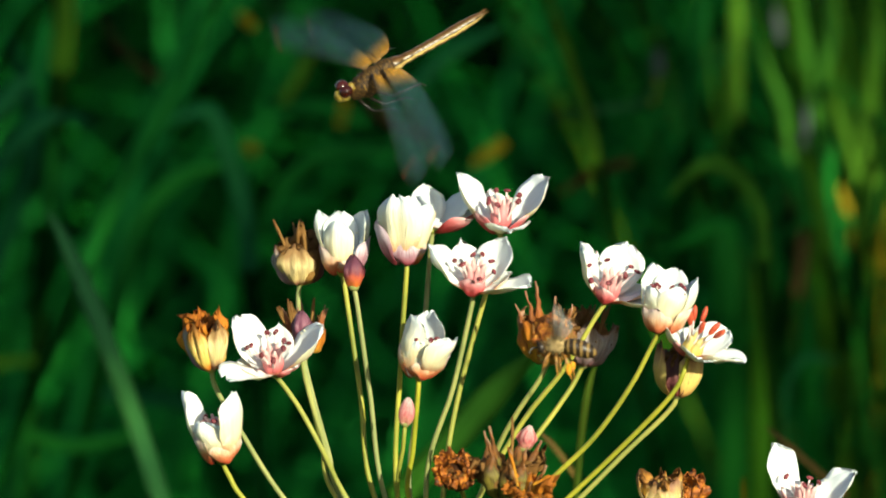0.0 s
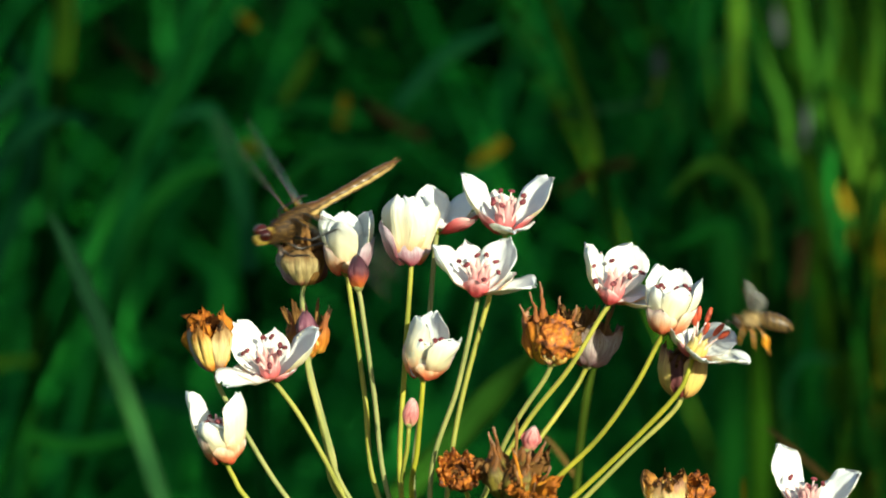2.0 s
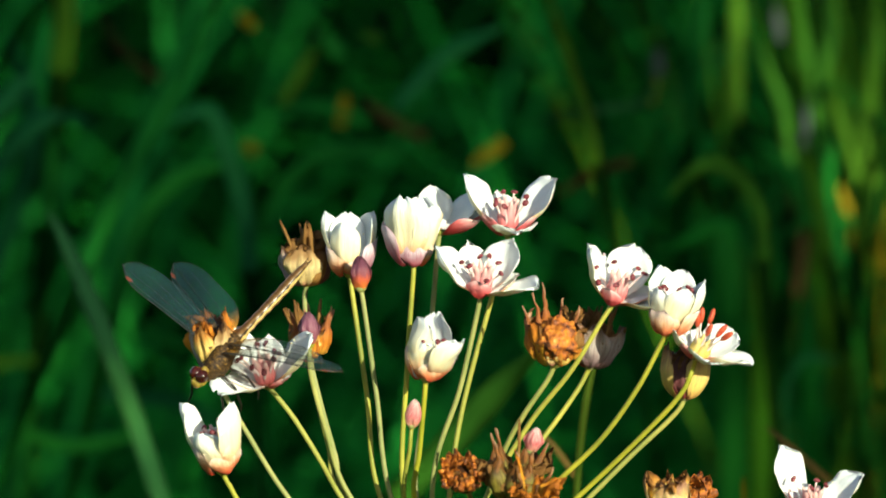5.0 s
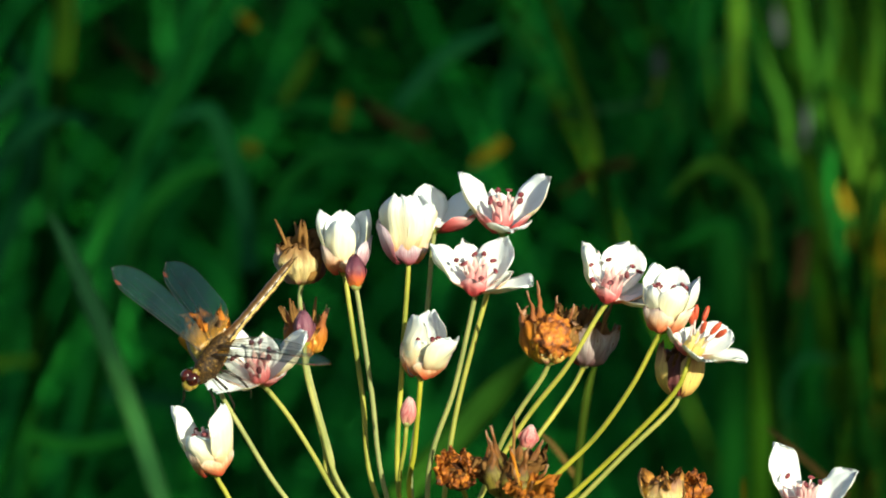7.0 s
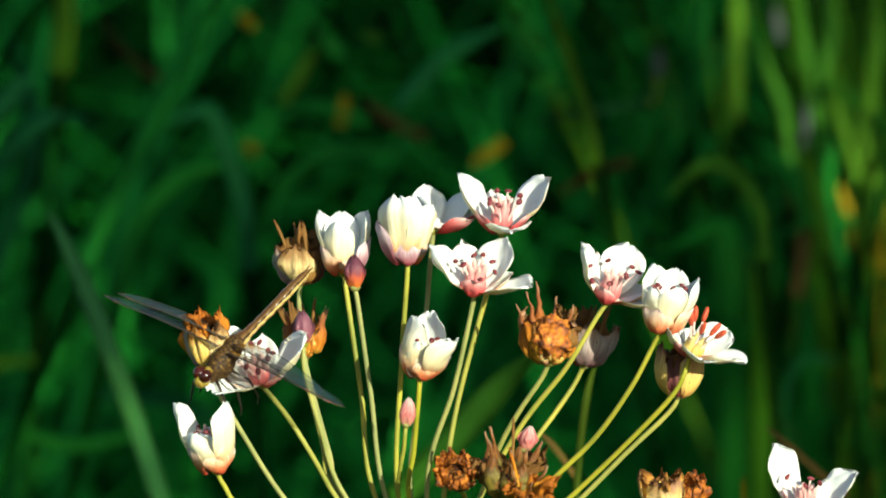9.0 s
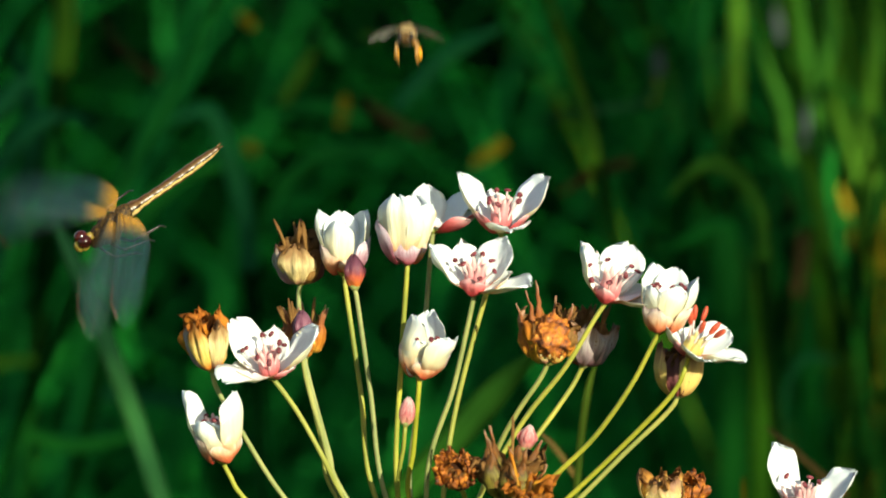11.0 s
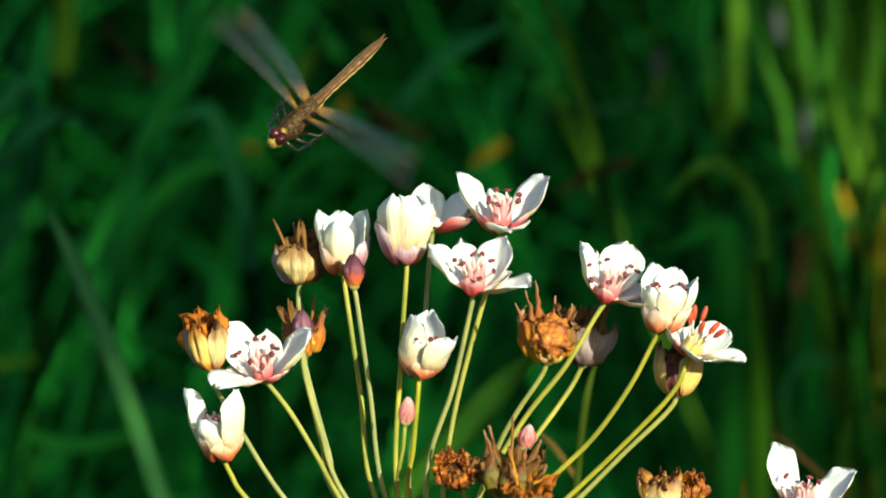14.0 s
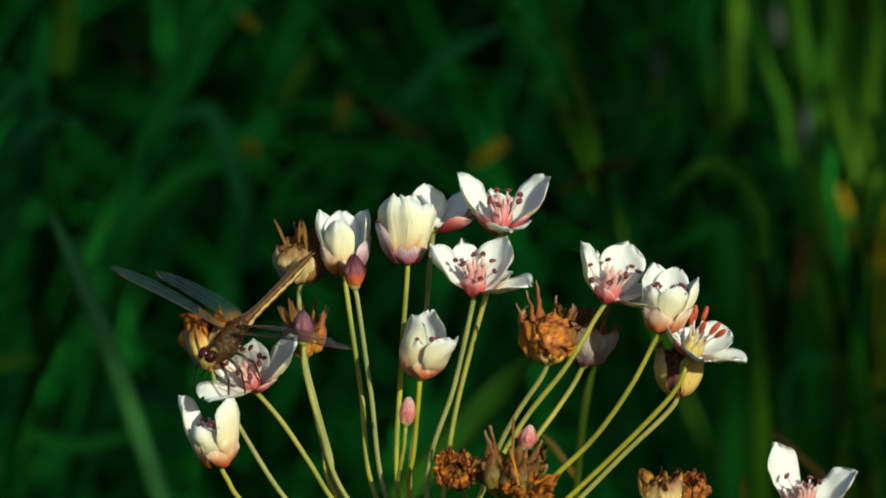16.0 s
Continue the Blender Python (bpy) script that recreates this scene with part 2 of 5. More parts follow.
# ---------------------------------------------------------------- building helpers
def part(name, bm, mats, parent=None, label="", m=None):
    """Links a bmesh as one mesh object under a thing or under a part."""
    me = bpy.data.meshes.new(name)
    bm.to_mesh(me)
    bm.free()
    for mm in mats if isinstance(mats, (list, tuple)) else (mats,):
        me.materials.append(mm)
    for p in me.polygons:
        p.use_smooth = True
    ob = new(name, me)
    if parent is not None:
        ob.parent = parent
    if m is not None:
        ob.matrix_basis = m
    if label:
        tagged(ob, label)
    return ob


def catmull(pts, n):
    """n + 1 points on a smooth line through pts."""
    p = [pts[0] * 2 - pts[1], *pts, pts[-1] * 2 - pts[-2]]
    out = []
    for i in range(n + 1):
        x = i / n * (len(pts) - 1)
        k = min(int(x), len(pts) - 2)
        f = x - k
        a, b, c, d = p[k:k + 4]
        out.append(0.5 * (2 * b + (c - a) * f + (2 * a - 5 * b + 4 * c - d) * f * f + (3 * b - a - 3 * c + d) * f ** 3))
    return out


def tube(bm, pts, radii, sides=8, mat=0, cap=True):
    """A round tube along pts, one radius a point. UV y runs along it."""
    uv = bm.loops.layers.uv.verify()
    rings, up = [], None
    for i, p in enumerate(pts):
        t = (pts[min(i + 1, len(pts) - 1)] - pts[max(i - 1, 0)]).normalized()
        if up is None:
            up = t.orthogonal().normalized()
        up = (up - t * up.dot(t)).normalized()
        side = t.cross(up)
        rings.append([bm.verts.new(p + (up * math.cos(a) + side * math.sin(a)) * radii[i]) for a in (math.tau * j / sides for j in range(sides))])
    n = len(rings)
    for i in range(n - 1):
        for j in range(sides):
            f = bm.faces.new((rings[i][j], rings[i][(j + 1) % sides], rings[i + 1][(j + 1) % sides], rings[i + 1][j]))
            f.material_index = mat
            for lp, (a, b) in zip(f.loops, ((j, i), (j + 1, i), (j + 1, i + 1), (j, i + 1))):
                lp[uv].uv = (a / sides, b / (n - 1))
    if cap:
        for ring, rev, v in ((rings[0], True, 0), (rings[-1], False, 1)):
            f = bm.faces.new(ring[::-1] if rev else ring)
            f.material_index = mat
            for lp in f.loops:
                lp[uv].uv = (0.5, v)
    return bm


def lobe(bm, m, size, seg=12, rings=8, mat=0, rough=0.0, freq=300.0, profile=None):
    """A closed round body round the origin of m, size = half extents, made uneven by noise."""
    uv = bm.loops.layers.uv.verify()
    rows = []
    for i in range(rings + 1):
        a = math.pi * i / rings
        row = []
        for j in range(seg):
            b = math.tau * j / seg
            r = math.sin(a) * (profile(i / rings) if profile else 1.0)
            p = Vector((r * math.cos(b) * size[0], r * math.sin(b) * size[1], -math.cos(a) * size[2]))
            q = m @ p
            if rough:
                q = q + (q - m.translation).normalized() * (noise.noise(q * freq) * rough)
            row.append(q)
        rows.append(row)
    bottom, top = bm.verts.new(m @ Vector((0, 0, -size[2]))), bm.verts.new(m @ Vector((0, 0, size[2])))
    vs = [[bm.verts.new(p) for p in row] for row in rows[1:-1]]
    for j in range(seg):
        k = (j + 1) % seg
        faces = [((bottom, vs[0][k], vs[0][j]), (0, 1, 1))]
        for i in range(len(vs) - 1):
            faces.append(((vs[i][j], vs[i][k], vs[i + 1][k], vs[i + 1][j]), (i + 1, i + 1, i + 2, i + 2)))
        faces.append(((top, vs[-1][j], vs[-1][k]), (rings, rings - 1, rings - 1)))
        for loop, hs in faces:
            f = bm.faces.new(loop)
            f.material_index = mat
            for lp, h in zip(f.loops, hs):
                lp[uv].uv = (j / seg, h / rings)
    return bm


def petal(L, W, th0, th1, cup=0.35, wave=0.06, seed=0, power=0.8, tip=0.5, start=0.0009, ns=14, nr=10, thick=0.00022, curl=0.0, crease=0.035, rag=0.0):
    """One petal in millimetres: it leaves the axis at th0 degrees from it and ends at th1; cup bends its sides inwards."""
    bm = bmesh.new()
    uv = bm.loops.layers.uv.verify()
    L, W = L / 1000, W / 1000
    x, z = start, 0.0
    inner, outer = [], []
    for i in range(ns + 1):
        s = i / ns
        th = radians(th0 + (th1 - th0) * s ** power + curl * max(0, s - 0.75) * 4)
        w = W / 2 * (0.18 + 0.82 * math.sin(min(s / 0.62, 1) * math.pi / 2) ** 1.1)
        if s > 0.62:
            w *= max(0.30 * tip, math.sqrt(max(0.0, 1 - ((s - 0.62) / 0.38) ** (1.2 + 2.2 * tip))))
        nrm = Vector((-math.cos(th), 0, math.sin(th)))
        ri, ro = [], []
        for j in range(nr + 1):
            r = j / nr * 2 - 1
            ww = noise.noise(Vector((s * 3.1, r * 1.7, seed * 7.3))) * wave * W * (0.3 + s)
            ww += noise.noise(Vector((s * 7.1, r * 4.7, seed * 3.3))) * wave * 0.5 * W * s * abs(r)
            ww += (abs(noise.noise(Vector((r * 3.6 + seed * 1.7, s * 1.3, seed * 2.9)))) - 0.2) * crease * W * min(1, s * 3)
            p = Vector((x, r * w, z)) + nrm * (cup * w * r * r + ww)
            ext = noise.noise(Vector((r * 2.4, seed * 5.1, 2.0))) * 0.05 * L * s * s
            ext += (noise.noise(Vector((r * 5.5, seed * 9.7, 5.0))) - 0.3 * abs(noise.noise(Vector((r * 11.0, seed * 4.3, 8.0))))) * rag * L * s ** 4
            p += Vector((math.sin(th), 0, math.cos(th))) * (ext - 0.07 * L * s * s * r * r * (1 - tip))
            edge = 1 - 0.75 * max(abs(r), s if s > 0.9 else 0) ** 4
            ri.append(bm.verts.new(p + nrm * thick * 0.5 * edge))
            ro.append(bm.verts.new(p - nrm * thick * 0.5 * edge))
        inner.append(ri)
        outer.append(ro)
        x += math.sin(th) * L / ns
        z += math.cos(th) * L / ns

    def quad(vs, mat, uvs):
        f = bm.faces.new(vs)
        f.material_index = mat
        for lp, q in zip(f.loops, uvs):
            lp[uv].uv = (q[0] / nr, q[1] / ns)

    for i in range(ns):
        for j in range(nr):
            c = ((j, i), (j + 1, i), (j + 1, i + 1), (j, i + 1))
            quad([inner[b][a] for a, b in c], 0, c)
            quad([outer[b][a] for a, b in reversed(c)], 1, c[::-1])
    for i in range(ns):
        for j in (0, nr):
            c = ((j, i), (j, i + 1))
            vs = [inner[i][j], inner[i + 1][j], outer[i + 1][j], outer[i][j]]
            quad(vs if j == 0 else vs[::-1], 1, ((j, i), (j, i + 1), (j, i + 1), (j, i)) if j == 0 else ((j, i), (j, i + 1), (j, i + 1), (j, i))[::-1])
    for i in (0, ns):
        for j in range(nr):
            vs = [inner[i][j], outer[i][j], outer[i][j + 1], inner[i][j + 1]]
            quad(vs if i == 0 else vs[::-1], 1, ((j, i), (j, i), (j + 1, i), (j + 1, i)))
    bmesh.ops.recalc_face_normals(bm, faces=bm.faces)
    return bm


def head_pose(u, v, w, lean, nod):
    """Pose of a flower head: base at the spot, axis leaning right by lean and towards the camera by nod; x faces the camera."""
    a, b = radians(lean), radians(nod)
    axis = way(math.sin(a) * math.cos(b), math.cos(a) * math.cos(b), math.sin(b))
    front = way(0, 0, 1) if nod < 70 else way(0, -1, 0)
    x = (front - axis * front.dot(axis)).normalized()
    y = axis.cross(x)
    m = Matrix((x, y, axis)).transposed().to_4x4()
    m.translation = spot(u, v, w)
    return m


# ---------------------------------------------------------------- ground and grass
def build_ground():
    bm = bmesh.new()
    bmesh.ops.create_grid(bm, x_segments=60, y_segments=60, size=1)
    for v in bm.verts:
        x, y = v.co.x, v.co.y
        v.co.x, v.co.y = x * (1 + 400 * abs(x) ** 5), y * (1 + 400 * abs(y) ** 5)
        d = math.hypot(v.co.x, v.co.y)
        v.co.z = noise.noise(v.co * 1.7) * 0.03 * min(1, d) + noise.noise(v.co * 0.05) * 0.3 * min(1, d / 40)
    ob = part("ground", bm, M_GROUND)
    tagged(ob, "dark green meadow ground with grass and bare soil", "ground", kind="structure")


def grass_mesh(name, blades, seg=6, mat=None):
    """blades: rows of root x, y, height, width, heading, lean, bend. One mesh of folded tapering blades."""
    blades = np.asarray(blades)
    n = len(blades)
    x, y, h, w, hd, lean, bend = blades.T
    verts = np.zeros((n, seg + 1, 3, 3))
    px, pz = np.zeros(n), np.zeros(n)
    for i in range(seg + 1):
        s = i / seg
        ang = lean + bend * s ** 1.5
        half = w / 2 * (1 - s ** 2.2) + 0.0004
        for k, r in enumerate((-1, 0, 1)):
            fold = -0.25 * half * (1 - abs(r))
            verts[:, i, k, 0] = x + np.cos(hd) * (px - np.cos(ang) * fold) - np.sin(hd) * half * r
            verts[:, i, k, 1] = y + np.sin(hd) * (px - np.cos(ang) * fold) + np.cos(hd) * half * r
            verts[:, i, k, 2] = pz + np.sin(ang) * fold
        px = px + np.sin(ang) * h / seg
        pz = pz + np.cos(ang) * h / seg
    faces = []
    base = np.arange(n) * (seg + 1) * 3
    for i in range(seg):
        for k in (0, 1):
            a = base + i * 3 + k
            faces.append(np.stack([a, a + 1, a + 4, a + 3], 1))
    faces = np.concatenate(faces)
    me = bpy.data.meshes.new(name)
    me.from_pydata(verts.reshape(-1, 3).tolist(), [], faces.tolist())
    me.materials.append(mat or M_GRASS)
    me.polygons.foreach_set("use_smooth", [True] * len(me.polygons))
    ob = new(name, me)
    return ob


def build_grass():
    rng = np.random.default_rng(4)

    def field(n, x0, x1, y0, y1, h0, h1, wide=1.0, lean=0.16, bend=0.9, clumps=0, spread=0.07, loose=1.0, back=False):
        x, y = rng.uniform(x0, x1, n), rng.uniform(y0, y1, n)
        heading = rng.uniform(0, math.tau, n)
        if clumps:
            k = rng.integers(0, clumps, n)
            cx, cy = rng.uniform(x0, x1, clumps), rng.uniform(y0, y1, clumps)
            x, y = cx[k] + rng.normal(0, spread, n), cy[k] + rng.normal(0, spread, n)
            heading = rng.uniform(0, math.tau, clumps)[k] + rng.normal(0, 1.0, n)
        if back:
            heading = np.where(np.sin(heading) < -0.25, -heading, heading)
        return np.stack([x, np.maximum(y, y0), rng.uniform(h0, h1, n), rng.uniform(0.005, 0.013, n) * wide,
                         heading, np.abs(rng.normal(lean, 0.2 * loose, n)), np.abs(rng.normal(bend, 0.8 * loose, n))], 1)

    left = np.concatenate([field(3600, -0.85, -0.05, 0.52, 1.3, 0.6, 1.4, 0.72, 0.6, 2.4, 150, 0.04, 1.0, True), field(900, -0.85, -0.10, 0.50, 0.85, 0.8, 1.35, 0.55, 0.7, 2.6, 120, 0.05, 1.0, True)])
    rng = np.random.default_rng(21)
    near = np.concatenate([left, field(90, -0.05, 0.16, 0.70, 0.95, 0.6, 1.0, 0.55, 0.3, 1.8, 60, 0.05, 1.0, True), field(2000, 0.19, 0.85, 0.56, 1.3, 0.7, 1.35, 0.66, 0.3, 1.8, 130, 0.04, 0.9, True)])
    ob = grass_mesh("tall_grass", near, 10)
    tagged(ob, "tangled tall green meadow grass behind the flowers", "grass", kind="stuff")
    rng = np.random.default_rng(15)
    thin = np.concatenate([field(360, 0.20, 0.40, 0.60, 1.15, 0.75, 1.25, 0.4, 0.04, 0.3, 60, 0.02, 0.35)])
    ob = grass_mesh("fine_grass", thin, 10, M_FINE)
    tagged(ob, "fine grass leaves in a sunlit yellow-green behind the flowers", "grass", kind="stuff")
    # patch added at the left to brighten it by leaf colour
    short = field(290, -0.42, -0.09, 0.58, 0.95, 1.1, 1.5, 0.65, 0.4, 1.8, 70, 0.04, 0.7, True)
    ob = grass_mesh("short_sedge", short, 8, M_LIT_SEDGE)
    tagged(ob, "sedge leaves in a brightened, lit green behind the flowers", "sedge", kind="stuff")
    rng = np.random.default_rng(4)
    # far field, drawn in the shade-dark leaf colour
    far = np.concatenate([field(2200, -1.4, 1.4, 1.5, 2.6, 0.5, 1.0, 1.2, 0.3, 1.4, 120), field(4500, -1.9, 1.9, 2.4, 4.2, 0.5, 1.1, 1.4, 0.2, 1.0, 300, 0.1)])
    ob = grass_mesh("dark_sedge", far, 8, M_SHADED_GRASS)
    tagged(ob, "dense far meadow growth coloured as dark as its shade", "sedge", kind="stuff")
    # tall unseen stand, added to keep low sun off the meadow behind the flowers
    # the stretch of only 8 reeds lets sun onto the right side
    stand = np.concatenate([field(n, x0, x1, -1.80, -1.72, 2.3, 3.7, 1.9, 0.02, 0.03, loose=0.06) for n, x0, x1 in ((140, 1.18, 1.48), (8, 1.48, 1.66), (1150, 1.66, 5.4))])
    ob = grass_mesh("reed_stand", stand, 6)
    tagged(ob, "dense tall green reeds added unseen beside the flowers for shade", "reeds", kind="stuff")
    side = np.concatenate([field(1500, -4.6, -0.6, 0.0, 1.2, 0.5, 1.0), field(4200, 0.5, 4.5, -2.5, 1.2, 0.4, 0.9, clumps=500, spread=0.12),
                           field(3600, -4.6, -0.9, -1.7, -0.4, 0.35, 0.8, clumps=450, spread=0.12), field(2600, -4.0, 4.0, 3.8, 7.5, 0.5, 1.0, 1.3, clumps=400, spread=0.14),
                           field(2600, 1.5, 5.0, 1.2, 5.0, 0.5, 1.0, 1.2, clumps=300, spread=0.14), field(2600, -5.0, -1.5, 1.2, 5.0, 0.5, 1.0, 1.2, clumps=300, spread=0.14)])
    ob = grass_mesh("meadow_grass", side)
    tagged(ob, "tall green meadow grass around the flowers", "grass", kind="stuff")
    low = field(60000, -7, 7, -6, 9, 0.08, 0.34, 1.5)
    ob = grass_mesh("low_grass", low, 4)
    tagged(ob, "short green meadow grass on dark soil", "grass", kind="stuff")


def grass_blade(points, w, width, kind, root=True, label=""):
    """A single long leaf through plan points, with a folded, tapering, closed section."""
    pts = [spot(u, v, w) for u, v in points]
    n, shown = 30, 1.0
    if root:
        line = catmull(pts, 18)
        low, shown = line[-1], 0.6
        d = (line[-1] - line[-2]).normalized()
        bow = low + d * 0.3
        foot = Vector((bow.x + d.x * 0.2, low.y + 0.30, 0.0))
        line += [(low * (1 - f) + bow * f) * (1 - f) + (bow * (1 - f) + foot * f) * f for f in (k / 12 for k in range(1, 13))]
    else:
        line = catmull(pts, n)
    wid = width * UNIT * (DIST + w / 1000) / DIST
    bm = bmesh.new()
    rows = []
    tw = random.uniform(-0.5, 0.5)
    for i, p in enumerate(line):
        s = i / n
        t = (line[min(i + 1, n)] - line[max(i - 1, 0)]).normalized()
        front = (-AWAY + RIGHT * (tw * 0.6 + 0.25 * math.sin(s * 2 + tw * 5)) + UP * 0.35)
        side = t.cross(front).normalized()
        nrm = side.cross(t).normalized()
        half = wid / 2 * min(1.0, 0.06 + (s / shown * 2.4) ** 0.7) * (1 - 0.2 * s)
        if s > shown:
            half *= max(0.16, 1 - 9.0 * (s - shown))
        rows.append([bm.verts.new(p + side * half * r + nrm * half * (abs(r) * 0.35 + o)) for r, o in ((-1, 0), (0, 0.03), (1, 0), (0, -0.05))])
    # the foot past the shown length takes the shade-dark second material
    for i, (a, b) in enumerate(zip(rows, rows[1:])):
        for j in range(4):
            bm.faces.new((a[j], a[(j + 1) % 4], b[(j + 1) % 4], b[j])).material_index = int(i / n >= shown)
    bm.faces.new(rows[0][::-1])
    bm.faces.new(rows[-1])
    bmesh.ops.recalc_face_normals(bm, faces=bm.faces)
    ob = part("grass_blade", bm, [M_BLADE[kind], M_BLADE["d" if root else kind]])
    bm = bmesh.new()
    tube(bm, [p - AWAY * 0.0006 for p in line], [wid * 0.03 * min(1.0, 0.1 + i / 8) for i in range(n + 1)], 5)
    part("midrib", bm, M_BLADE[kind], ob)
    words = {"g": "long arching green grass blade rooted in the meadow", "d": "broad upright leaf in the shade-dark green of blade feet", "b": "long bluish green reed leaf bending over", "p": "pale green reed leaf arching up from the meadow", "y": "sunlit yellow-green grass blade in the meadow",
             "o": "bright yellow fading grass blade among green grass", "r": "dry brown grass leaf among green grass", "s": "thin straw-coloured dry stem behind the flowers", "m": "mid-green grass leaf close behind the stalks", "e": "thin olive-green stem behind the umbel", "n": "yellow-green leaf with sunlight in its colour, arching among the grass", "l": "pale lilac-grey grass tip far behind the flowers"}[kind]
    tagged(ob, label or words, "grass blade", "tall grass blades behind the flowers")


def build_blades():
    # the low leaf beside the umbel and the leaf that crosses behind its stalks
    grass_blade([(84, 372), (112, 425), (144, 500), (178, 585), (212, 675), (244, 765), (284, 890)], 330, 42, "p")
    grass_blade([(962, 610), (880, 690), (790, 790), (700, 885)], 232, 58, "m")
    # upper left
    grass_blade([(405, -40), (335, 105), (285, 195), (235, 290), (190, 380), (150, 470)], 500, 36, "g")
    grass_blade([(118, -60), (116, 40), (108, 130)], 590, 48, "y")
    grass_blade([(98, 225), (92, 300), (80, 400)], 590, 30, "g")
    grass_blade([(165, 222), (100, 206), (45, 240), (0, 295), (-50, 380)], 590, 36, "b")
    grass_blade([(60, 130), (20, 170), (-60, 250)], 590, 34, "b")
    grass_blade([(560, 84), (530, 135), (500, 182)], 620, 26, "y", False)
    grass_blade([(178, 30), (205, 75), (238, 110), (280, 142)], 620, 22, "r", False)
    grass_blade([(612, 165), (602, 225)], 620, 22, "o", False)
    grass_blade([(640, 175), (690, 215), (755, 245)], 620, 26, "r", False)
    grass_blade([(432, 252), (452, 272)], 620, 30, "o", False)
    grass_blade([(420, 20), (450, 52)], 620, 24, "o", False)
    grass_blade([(640, 60), (672, 74)], 620, 24, "y", False)
    grass_blade([(575, 60), (600, 105)], 620, 34, "g", False)
    grass_blade([(890, 48), (830, 78), (775, 115), (700, 195)], 560, 34, "b", False)
    grass_blade([(300, 215), (370, 200), (400, 270), (432, 380), (440, 480)], 560, 40, "b")
    grass_blade([(420, 296), (340, 305), (285, 345), (240, 410), (200, 560)], 560, 34, "g")
    grass_blade([(780, 268), (690, 268), (600, 268), (545, 290), (490, 350), (460, 420)], 560, 30, "g", False)
    grass_blade([(390, 180), (340, 200), (290, 235)], 590, 24, "g", False)
    grass_blade([(470, 205), (560, 190), (650, 215)], 620, 26, "g", False)
    grass_blade([(20, 60), (60, 260), (-20, 500)], 620, 34, "b")
    # lower left
    grass_blade([(95, 648), (40, 640), (-40, 650)], 590, 24, "y", False)
    grass_blade([(230, 560), (330, 610), (480, 600)], 560, 30, "g", False)
    grass_blade([(20, 760), (130, 790), (240, 770)], 560, 30, "g", False)
    grass_blade([(120, 600), (60, 700), (20, 890)], 560, 30, "g")
    grass_blade([(420, 800), (330, 720), (180, 700)], 590, 30, "b", False)
    # above the umbel
    grass_blade([(955, -50), (985, 40), (1010, 120), (1040, 210), (1058, 290)], 480, 24, "y")
    grass_blade([(880, 20), (915, 70), (970, 130)], 590, 30, "g", False)
    grass_blade([(930, 218), (1000, 206), (1060, 196), (1140, 182), (1160, 150)], 560, 16, "p", False)
    grass_blade([(1166, 86), (1164, 136)], 590, 26, "l", False)
    grass_blade([(1164, 140), (1150, 185)], 590, 14, "o", False)
    grass_blade([(832, 296), (895, 252)], 620, 28, "o", False)
    grass_blade([(985, 345), (1050, 308), (1120, 285)], 590, 22, "r", False)
    grass_blade([(1150, -30), (1165, 30), (1175, 60)], 590, 26, "g", False)
    # arching leaves and the two stout stems to the right
    grass_blade([(1180, 352), (1225, 305), (1268, 290), (1310, 318), (1342, 372), (1352, 460)], 480, 36, "n")
    grass_blade([(1150, 455), (1220, 425), (1285, 398), (1300, 450)], 560, 26, "g", False)
    grass_blade([(1272, 395), (1288, 520), (1300, 900)], 545, 62, "g")
    grass_blade([(1345, 385), (1348, 540), (1345, 900)], 550, 46, "n")
    grass_blade([(1490, 640), (1425, 636), (1390, 690), (1380, 800)], 560, 18, "b")
    grass_blade([(1440, 500), (1430, 640), (1450, 890)], 590, 34, "g")
    grass_blade([(1398, 240), (1440, 320), (1462, 450)], 600, 26, "y")
    grass_blade([(1330, 240), (1392, 300), (1428, 400)], 640, 26, "g", False)
    grass_blade([(1562, 240), (1532, 330), (1520, 430)], 600, 26, "y")
    grass_blade([(1375, 430), (1450, 385), (1530, 400)], 640, 24, "g", False)
    grass_blade([(1480, 240), (1465, 330), (1490, 470)], 660, 24, "g")
    # sunlit upright leaves at the right
    for points, width, kind in (([(1252, -50), (1240, 80), (1225, 240)], 34, "g"), ([(1304, -40), (1302, 60), (1298, 220)], 32, "y"), ([(1342, 70), (1355, 120), (1385, 200), (1395, 300)], 28, "m"),
                                ([(1372, 10), (1380, 75)], 20, "l"), ([(1408, -40), (1425, 80), (1450, 220)], 30, "m"), ([(1436, 150), (1420, 260)], 18, "l"), ([(1470, 170), (1500, 260), (1520, 330)], 24, "y"),
                                ([(1550, -40), (1548, 80), (1538, 200)], 34, "y"), ([(1484, 325), (1508, 402)], 17, "o"), ([(1506, 410), (1520, 460)], 28, "o"), ([(1575, 360), (1562, 430), (1560, 480)], 26, "o"),
                                ([(1475, -40), (1470, 60), (1455, 150)], 28, "m"), ([(1535, 160), (1530, 240), (1545, 330)], 28, "y"), ([(1400, 330), (1420, 420), (1410, 520)], 24, "r")):
        grass_blade(points, 700, width, kind, len(points) > 2)
    # dry stems in front of the dark meadow
    grass_blade([(1355, 755), (1420, 812), (1500, 880)], 200, 18, "s", False)
    grass_blade([(952, 762), (985, 798), (1020, 848)], 140, 15, "s", False)
    grass_blade([(1056, 640), (1040, 690), (1026, 790), (1018, 895)], 110, 15, "e")
    grass_blade([(1315, 842), (1316, 900)], 200, 12, "o", False)


# ---------------------------------------------------------------- the flowering rush
HUB = spot(775, 1090, 6)
